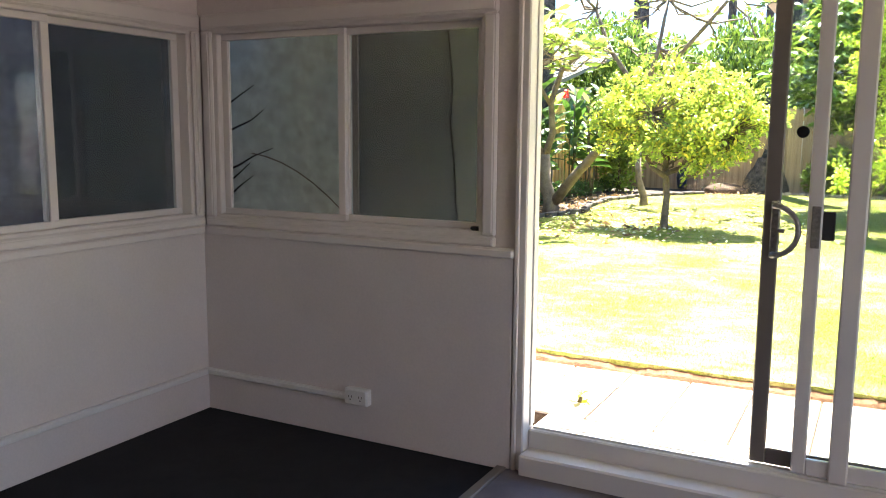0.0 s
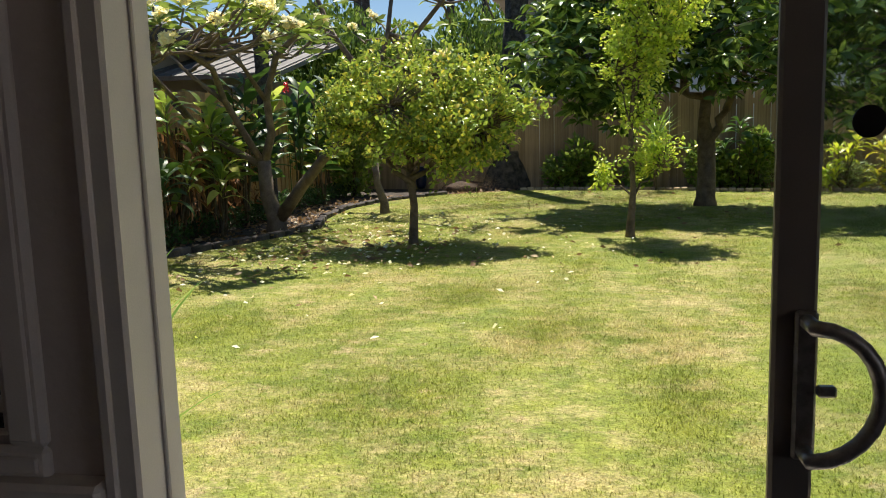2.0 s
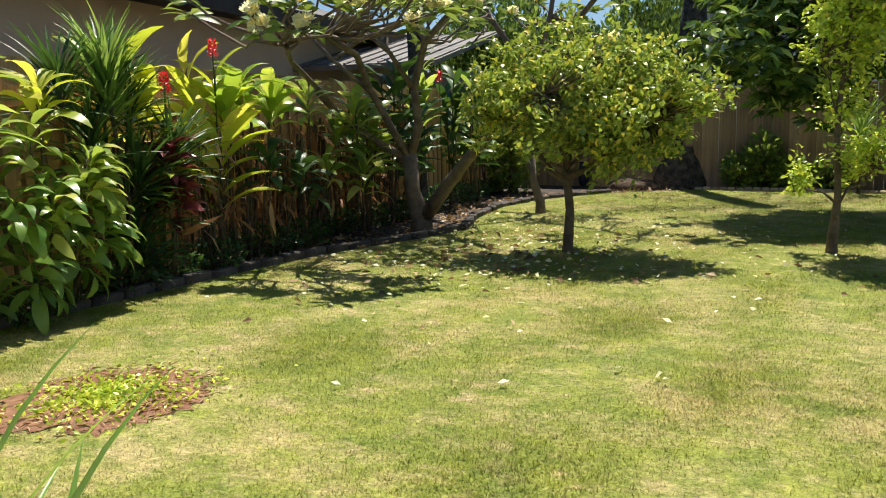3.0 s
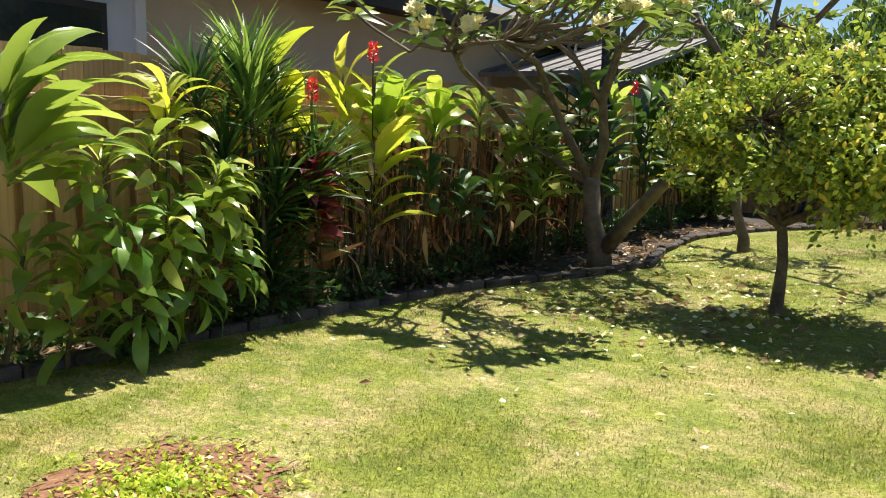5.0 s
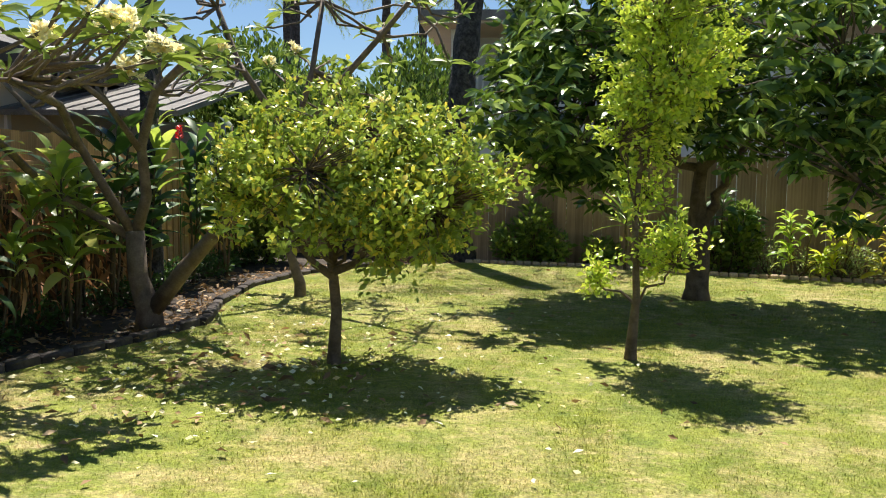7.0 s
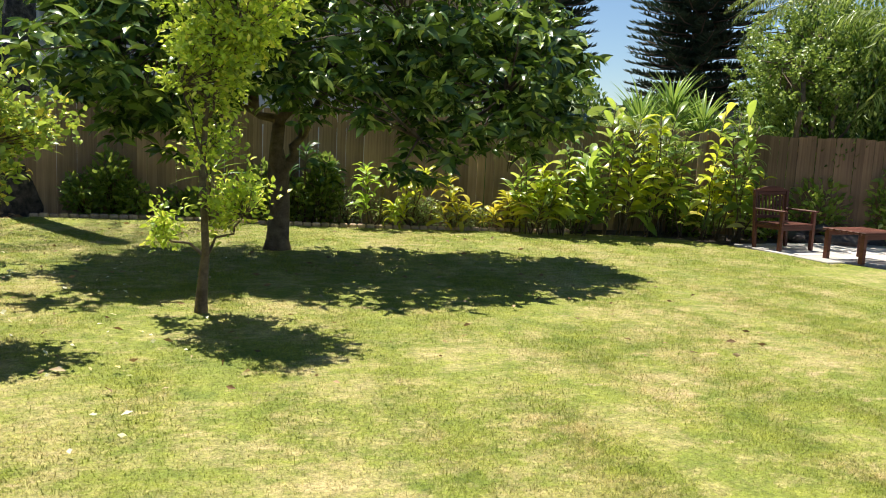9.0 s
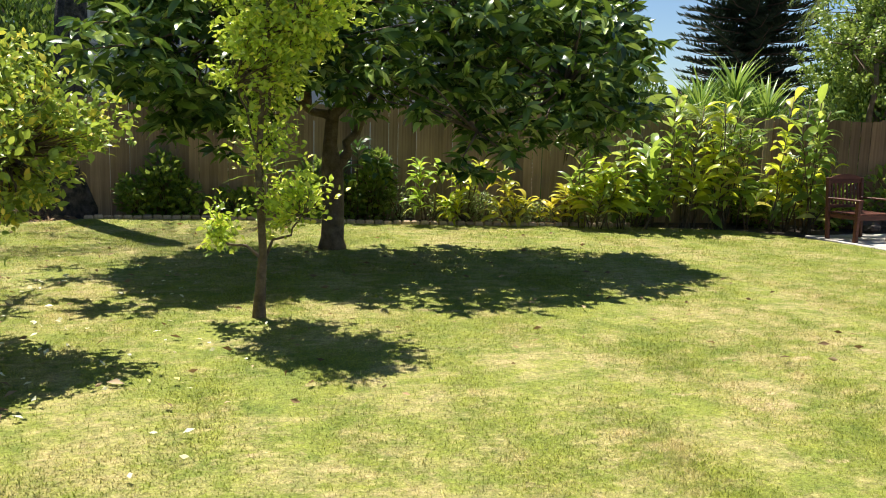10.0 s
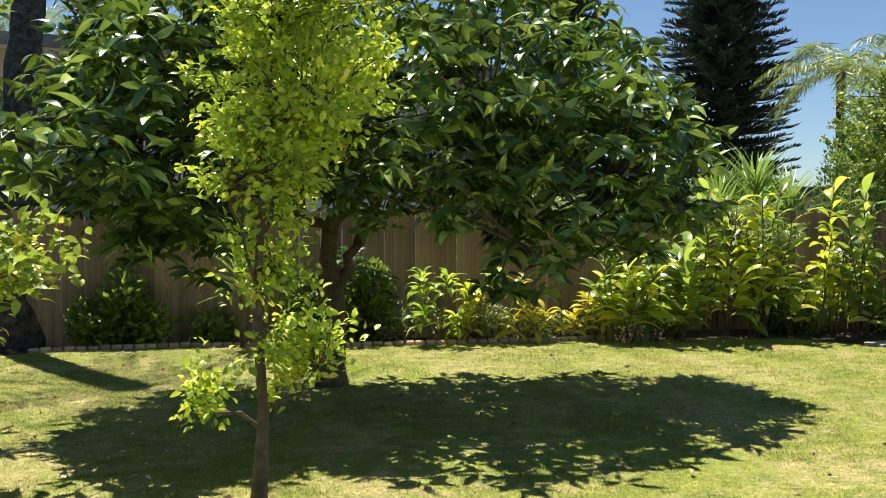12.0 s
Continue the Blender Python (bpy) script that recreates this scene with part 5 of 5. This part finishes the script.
# ---- debris, stones, litter ----
def palm_mound():
    """Shaggy flare of roots round the palm's foot, with a heap of dry trimmings beside it."""
    flare = bmesh.new()
    rings = []
    for i, (z, rad) in enumerate(((-0.1, 0.56), (0.1, 0.50), (0.3, 0.44), (0.5, 0.34), (0.72, 0.27))):
        rings.append([flare.verts.new((math.cos(a) * q + 0.02 * i, math.sin(a) * q, z)) for a, q in ((math.tau * k / 28, rad * (1 + 0.14 * noise.noise((k * 0.9, z * 4, 1)))) for k in range(28))])
    for lo, hi in zip(rings, rings[1:]):
        for k in range(28):
            flare.faces.new((lo[k], lo[(k + 1) % 28], hi[(k + 1) % 28], hi[k]))
    ob = thing("palm_root_mass", "dark shaggy root flare round the foot of the palm", "roots", (-2.2, 18.72, LAWN))
    part("root_core", flare, "earthroot", ob, smooth=True)
    a = G.uniform(0, 6.28, 900)
    z = G.uniform(0.0, 0.7, 900)
    q = 0.56 - 0.38 * z
    part("root_fringe", leaves("root_fringe", leaf_shape(1, 0.10, 0.1, 0.2), np.column_stack([np.cos(a) * q, np.sin(a) * q, z]), np.column_stack([np.cos(a) * 0.5, np.sin(a) * 0.5, G.uniform(-1.6, -0.6, 900)]), G.uniform(0.08, 0.2, 900), "earthroot"), "earthroot", ob)
    heap = thing("trimmings_heap", "low heap of dry pale palm trimmings on the lawn's edge", "garden waste", (-2.95, 18.15, LAWN))
    body = bmesh.new()
    bmesh.ops.create_icosphere(body, subdivisions=3, radius=0.5)
    for v in body.verts:
        v.co = Vector((v.co.x * 0.95, v.co.y * 0.55, max(-0.05, v.co.z * 0.36))) * (1 + 0.18 * noise.noise(v.co * 5))
    part("heap_core", body, "earth", heap, smooth=True)
    P = in_ball(2200, 0.9) * (0.66, 0.42, 0.30)
    P[:, 2] = np.abs(P[:, 2])
    part("straw", leaves("straw", leaf_shape(1, 0.06, 0.1, 0.2), P, G.normal(size=(2200, 3)) * (1, 1, 0.5) + P * (0.8, 0.8, 1.5), G.uniform(0.1, 0.3, 2200), "dead"), "dead", heap)


palm_mound()
pot = thing("garden_urn", "slim dark blue glazed urn by the board fence", "urn", (-3.95, 18.72, LAWN))
part("body", tube([(0, 0, 0), (0, 0, 0.08), (0, 0, 0.25), (0, 0, 0.38), (0, 0, 0.42)], [0.08, 0.1, 0.12, 0.09, 0.075], 16), "blue", pot, smooth=True)
part("rim", tube([(0, 0, 0.42), (0, 0, 0.45)], [0.095, 0.095], 16), "blue", pot)
far = thing("rock_border", "pale flat rocks edging the planting bed", "rocks", (10.3, 14.6, LAWN))
for i in range(14):
    bm = bmesh.new()
    bmesh.ops.create_icosphere(bm, subdivisions=2, radius=R.uniform(0.12, 0.26))
    for v in bm.verts:
        v.co += Vector(noise.noise_vector(v.co * 6 + Vector((i, 5, 0)))) * 0.06
        v.co.z *= 0.5
    part("rock", bm, "stone", far).matrix_basis = pose(R.gauss(0, 0.6), R.gauss(0, 0.4), R.uniform(0.02, 0.25), 0, 0, R.uniform(0, 360))


def outlet():
    ob = thing("power_outlet", "white surface mounted double power outlet on the wall", "outlet", (-2.08, Y1 - 0.03, 0.285))
    part("box", box(-0.062, 0.062, -0.04, -0.002, -0.038, 0.038, 0.004), "white", ob)
    plate = part("plate", box(-0.058, 0.058, -0.046, -0.041, -0.034, 0.034, 0.002), "white", ob)
    for x in (-0.027, 0.027):
        for dx in (-0.008, 0.008):
            part("slot", box(x + dx - 0.0012, x + dx + 0.0012, -0.0475, -0.0465, -0.002, 0.008), "black", plate)
        part("slot", box(x - 0.003, x + 0.003, -0.0475, -0.0465, -0.014, -0.009), "black", plate)
    return ob


outlet()
conduit = thing("conduit", "white painted cable conduit along the dado", "conduit", (0, 0, 0))
part("duct", box(X0 + 0.031, -2.143, Y1 - 0.062, Y1 - 0.031, 0.260, 0.290, 0.006), "white", conduit)
part("duct", box(X0 + 0.031, X0 + 0.062, Y0, Y1 - 0.063, 0.260, 0.290, 0.006), "white", conduit)

cable = thing("cable", "thin black cable hanging down the cement board", "cable", (0, 0, 0))
part("cord", tube(bend((-1.86, 3.505, 2.3), (-1.76, 3.505, 0.8), 8, 0.01), [0.005] * 9, 5), "black", cable)
branch = thing("dead_branch", "thin dark twigs growing between window and board", "branch", (-3.22, 3.46, 0.9))
for z, s in ((0.62, 0.2), (0.42, 0.26), (0.34, 0.1), (0.27, 0.12), (0.14, 0.22), (0.75, 0.14)):
    part("twig", tube(bend((0, 0, z - 0.05), (s + 0.1, 0.02, z + (0.09 if z > 0.2 else -0.05)), 3, 0.1), [0.008, 0.006, 0.004, 0.002], 5), "black", branch)
part("stem", tube(bend((0, 0, -0.9), (0.0, 0.02, 1.0), 5, 0.02), [0.012] * 6, 6), "bark", branch)
part("vine", tube([(0.2 + 0.1 * i, 0.035, 0.48 - 0.0065 * i * i - 0.01 * i) for i in range(8)], [0.003] * 8, 4), "bark", branch)
stem_plant("small_weed", "small bright weed at the edge of the step", "plant", (-1.2, 3.62, PATIO - 0.02), [(0, 0, 0.02, 0, 0.05)], "ti", "ginger", 9, 0.08)

# strap leaved clump by the house wall
stem_plant("agapanthus", "clump of arching strap leaves beside the house", "plant", (-1.85, 3.85, PATIO - 0.03), [(0, 0, 0.02, 0.02, 0.7), (0.02, 0.06, 0.0, 0.15, 0.55)], "strap", "strap", 9, 0.42, rise=0.95, radius=0.01)

# fallen leaves and blossoms
n = 700
P = np.column_stack([G.normal(-3.0, 1.2, n), G.normal(10.6, 1.4, n), np.full(n, LAWN + 0.035)])
P = P[(P[:, 0] > -4.6)]
solid_leaves = new("fallen_blossom", leaves("fallen_blossom", leaf_shape(2, 0.6, 0.1, 0.1), P[:420], G.normal(size=(420, 3)) * (1, 1, 0.15), G.uniform(0.03, 0.065, 420), "petal"))
tagged(solid_leaves, "scattered cream fallen blossoms under the plumeria", "fallen flowers", kind="stuff")
P3 = np.column_stack([G.normal(-3.2, 0.8, 260), G.normal(10.2, 0.9, 260), np.full(260, LAWN + 0.03)])
P3 = P3[P3[:, 0] > -4.5]
o = new("fallen_leaf_litter", leaves("fallen_leaf_litter", leaf_shape(2, 0.45, 0.2, 0.1), P3, G.normal(size=P3.shape) * (1, 1, 0.2), G.uniform(0.04, 0.11, len(P3)), "dead"))
tagged(o, "brown curled leaves fallen in the shade of the small lime tree", "fallen leaves", kind="stuff")
P2 = np.column_stack([G.uniform(-4.5, 4.5, 330), G.uniform(9.0, 17.0, 330), np.full(330, LAWN + 0.035)])
o = new("fallen_leaf_litter", leaves("fallen_leaf_litter", leaf_shape(2, 0.4, 0.2, 0.1), P2, G.normal(size=(330, 3)) * (1, 1, 0.15), G.uniform(0.035, 0.09, 330), "dead"))
tagged(o, "scattered dry brown leaves on the lawn", "fallen leaves", kind="stuff")
n = 2600
y = G.uniform(4.6, 18.4, n)
x = np.array([edge_x(v, True) for v in np.clip(y, 4.3, 17.7)]) - G.uniform(0.0, 1.0, n) ** 1.3 * 1.1
o = new("bed_litter", leaves("bed_litter", leaf_shape(2, 0.4, 0.2, 0.1), np.column_stack([x, y, np.full(n, LAWN - 0.01)]), G.normal(size=(n, 3)) * (1, 1, 0.3), G.uniform(0.04, 0.12, n), "dead"))
tagged(o, "dry leaf litter covering the planting bed", "leaf litter", kind="stuff")


# ---- edging, pavers, flags ----
def along_edge(a, b, step):
    """Points and turns along the lawn's edge between two corners of the plan."""
    pts = [Vector((*p, 0)) for p in EDGE[a:b + 1]]
    out, left = [], 0.0
    for p, q in zip(pts, pts[1:]):
        size = (q - p).length
        d = (q - p) / size
        t = left
        while t < size:
            out.append((p + d * t, math.degrees(math.atan2(d.y, d.x))))
            t += step
        left = t - size
    return out


edging = thing("stone_edging", "row of worn grey edging stones along the bed", "edging", kind="structure")
me = finish("stone", box(-0.14, 0.14, -0.05, 0.05, -0.1, 0.045, 0.014), "stone")
for p, a in along_edge(0, 9, 0.29):
    part("stone", me, "stone", edging).matrix_basis = pose(p.x - 0.05, p.y, LAWN + 0.02 + R.uniform(-0.008, 0.012), R.uniform(-4, 4), R.uniform(-3, 3), a + R.uniform(-5, 5))
edging = thing("terracotta_edging", "row of small terracotta edging pieces along the back bed", "edging", kind="structure")
me = finish("brick", box(-0.062, 0.062, -0.035, 0.035, -0.08, 0.04, 0.016), "brick")
for p, a in along_edge(10, 14, 0.135):
    part("brick", me, "brick", edging).matrix_basis = pose(p.x, p.y + 0.03, LAWN + 0.015 + R.uniform(-0.006, 0.01), R.uniform(-5, 5), 0, a + R.uniform(-6, 6))

pavers = thing("paver_strip", "pale sandstone pavers outside the sliding door", "paving", kind="structure")
me = finish("tile", box(-0.148, 0.148, -0.127, 0.127, -0.03, 0.0, 0.006), "paver")
for i in range(30):
    for j in range(3):
        x, yy = -4.4 + 0.305 * i + 0.1, 3.553 + 0.261 * j
        if yy < 4.2:
            part("tile", me, "paver", pavers).matrix_basis = pose(x, yy - 0.0, PATIO + R.uniform(-0.003, 0.003), R.uniform(-0.5, 0.5), R.uniform(-0.5, 0.5), 0)
flags = thing("flagstone_patio", "pale flagstones under the garden seats", "paving", kind="structure")
me = finish("flagstone", box(-0.295, 0.295, -0.295, 0.295, -0.06, 0.0, 0.01), "flag")
for i in range(8):
    for j in range(9):
        x, yy = 7.7 + 0.61 * i, 10.6 + 0.61 * j
        if x > 7.9 + (14.0 - yy) * 0.41 and yy < 14.4:
            part("flagstone", me, "flag", flags).matrix_basis = pose(x, yy, FLAG + R.uniform(-0.004, 0.003), 0, 0, R.uniform(-0.4, 0.4))


# ---- grass ----
def grass(name, x0, x1, y0, y1, density, size, keep):
    n = int((x1 - x0) * (y1 - y0) * density)
    P = np.column_stack([G.uniform(x0, x1, n), G.uniform(y0, y1, n), np.full(n, LAWN - 0.006)])
    yy = np.linspace(4.2, 17.8, 80)
    lo, hi = np.array([edge_x(v, True) for v in yy]), np.array([edge_x(v, False) for v in yy])
    P = P[(P[:, 0] > np.interp(P[:, 1], yy, lo) + 0.02) & (P[:, 0] < np.interp(P[:, 1], yy, hi) - 0.02) & keep(P)]
    n = len(P)
    a, lean, s = G.uniform(0, 6.283, n), G.uniform(0.5, 2.6, n), G.uniform(0.5, 1.2, n) * size
    side = np.stack([np.cos(a), np.sin(a), np.zeros(n)], 1)
    tip = np.stack([-np.sin(a) * lean, np.cos(a) * lean, np.ones(n)], 1)
    tip /= np.linalg.norm(tip, axis=1, keepdims=True)
    w = (s * 0.12)[:, None]
    V = np.stack([P - side * w, P + side * w, P + tip * s[:, None]], 1).reshape(-1, 3)
    ob = new(name, raw(name, V, np.arange(3 * n).reshape(-1, 3), "blade"))
    return tagged(ob, "short mown grass blades of the lawn", "grass", kind="stuff")


PATCH = (-3.55, 5.95, 0.46)


def thin(p):
    """Leaves the bare patch nearly free of grass, with a ragged rim."""
    d = np.hypot(p[:, 0] - PATCH[0], (p[:, 1] - PATCH[1])) + 0.08 * np.sin(p[:, 0] * 17) + 0.06 * np.sin(p[:, 1] * 23)
    return (d > PATCH[2] * G.uniform(0.78, 1.1, len(p))) | (G.random(len(p)) < 0.14)


def bare_patch():
    bm = bmesh.new()
    rim = []
    mid = bm.verts.new((PATCH[0], PATCH[1], LAWN + 0.02))
    for i in range(90):
        a = math.tau * i / 90
        r = PATCH[2] * (1.0 + 0.2 * noise.noise((math.cos(a) * 2, math.sin(a) * 2, 0)) + 0.22 * noise.noise((math.cos(a) * 9, math.sin(a) * 9, 0)))
        rim.append(bm.verts.new((PATCH[0] + math.cos(a) * r, PATCH[1] + math.sin(a) * r, LAWN + 0.006)))
    for i in range(90):
        bm.faces.new((mid, rim[i], rim[(i + 1) % 90]))
    solid("soil_patch", bm, "redearth", "round bare red soil patch in the lawn", kind="structure")
    n = 2300
    a = G.uniform(0, 6.28, n)
    r = PATCH[2] * np.where(np.arange(n) < 1700, np.abs(G.normal(0, 0.52, n)), 1.1 * np.sqrt(G.random(n)))
    P = np.column_stack([PATCH[0] + np.cos(a) * r, PATCH[1] + np.sin(a) * r, np.full(n, LAWN + 0.018)])
    o = new("weeds", leaves("weeds", leaf_shape(2, 0.5, 0.1, 0.3), P[:1700], G.normal(size=(1700, 3)) * (1, 1, 0.3) + (0, 0, 0.6), G.uniform(0.02, 0.045, 1700), "young"))
    tagged(o, "small yellow green weeds in the bare patch", "weeds", kind="stuff")
    o = new("dry_clippings", leaves("dry_clippings", leaf_shape(2, 0.12, 0.1, 0.1), P[1700:], G.normal(size=(n - 1700, 3)) * (1, 1, 0.1), G.uniform(0.03, 0.10, n - 1700), "dead"))
    tagged(o, "dry brown clippings lying on the bare patch", "dry leaves", kind="stuff")


bare_patch()
grass("near_grass", -5.3, 4.5, LAWN_EDGE, 8.2, 17000, 0.025, thin)
grass("middle_grass", -5.3, 7.0, 8.2, 12.5, 9500, 0.028, thin)
grass("far_grass", -5.3, 9.2, 12.5, 17.8, 3600, 0.036, thin)
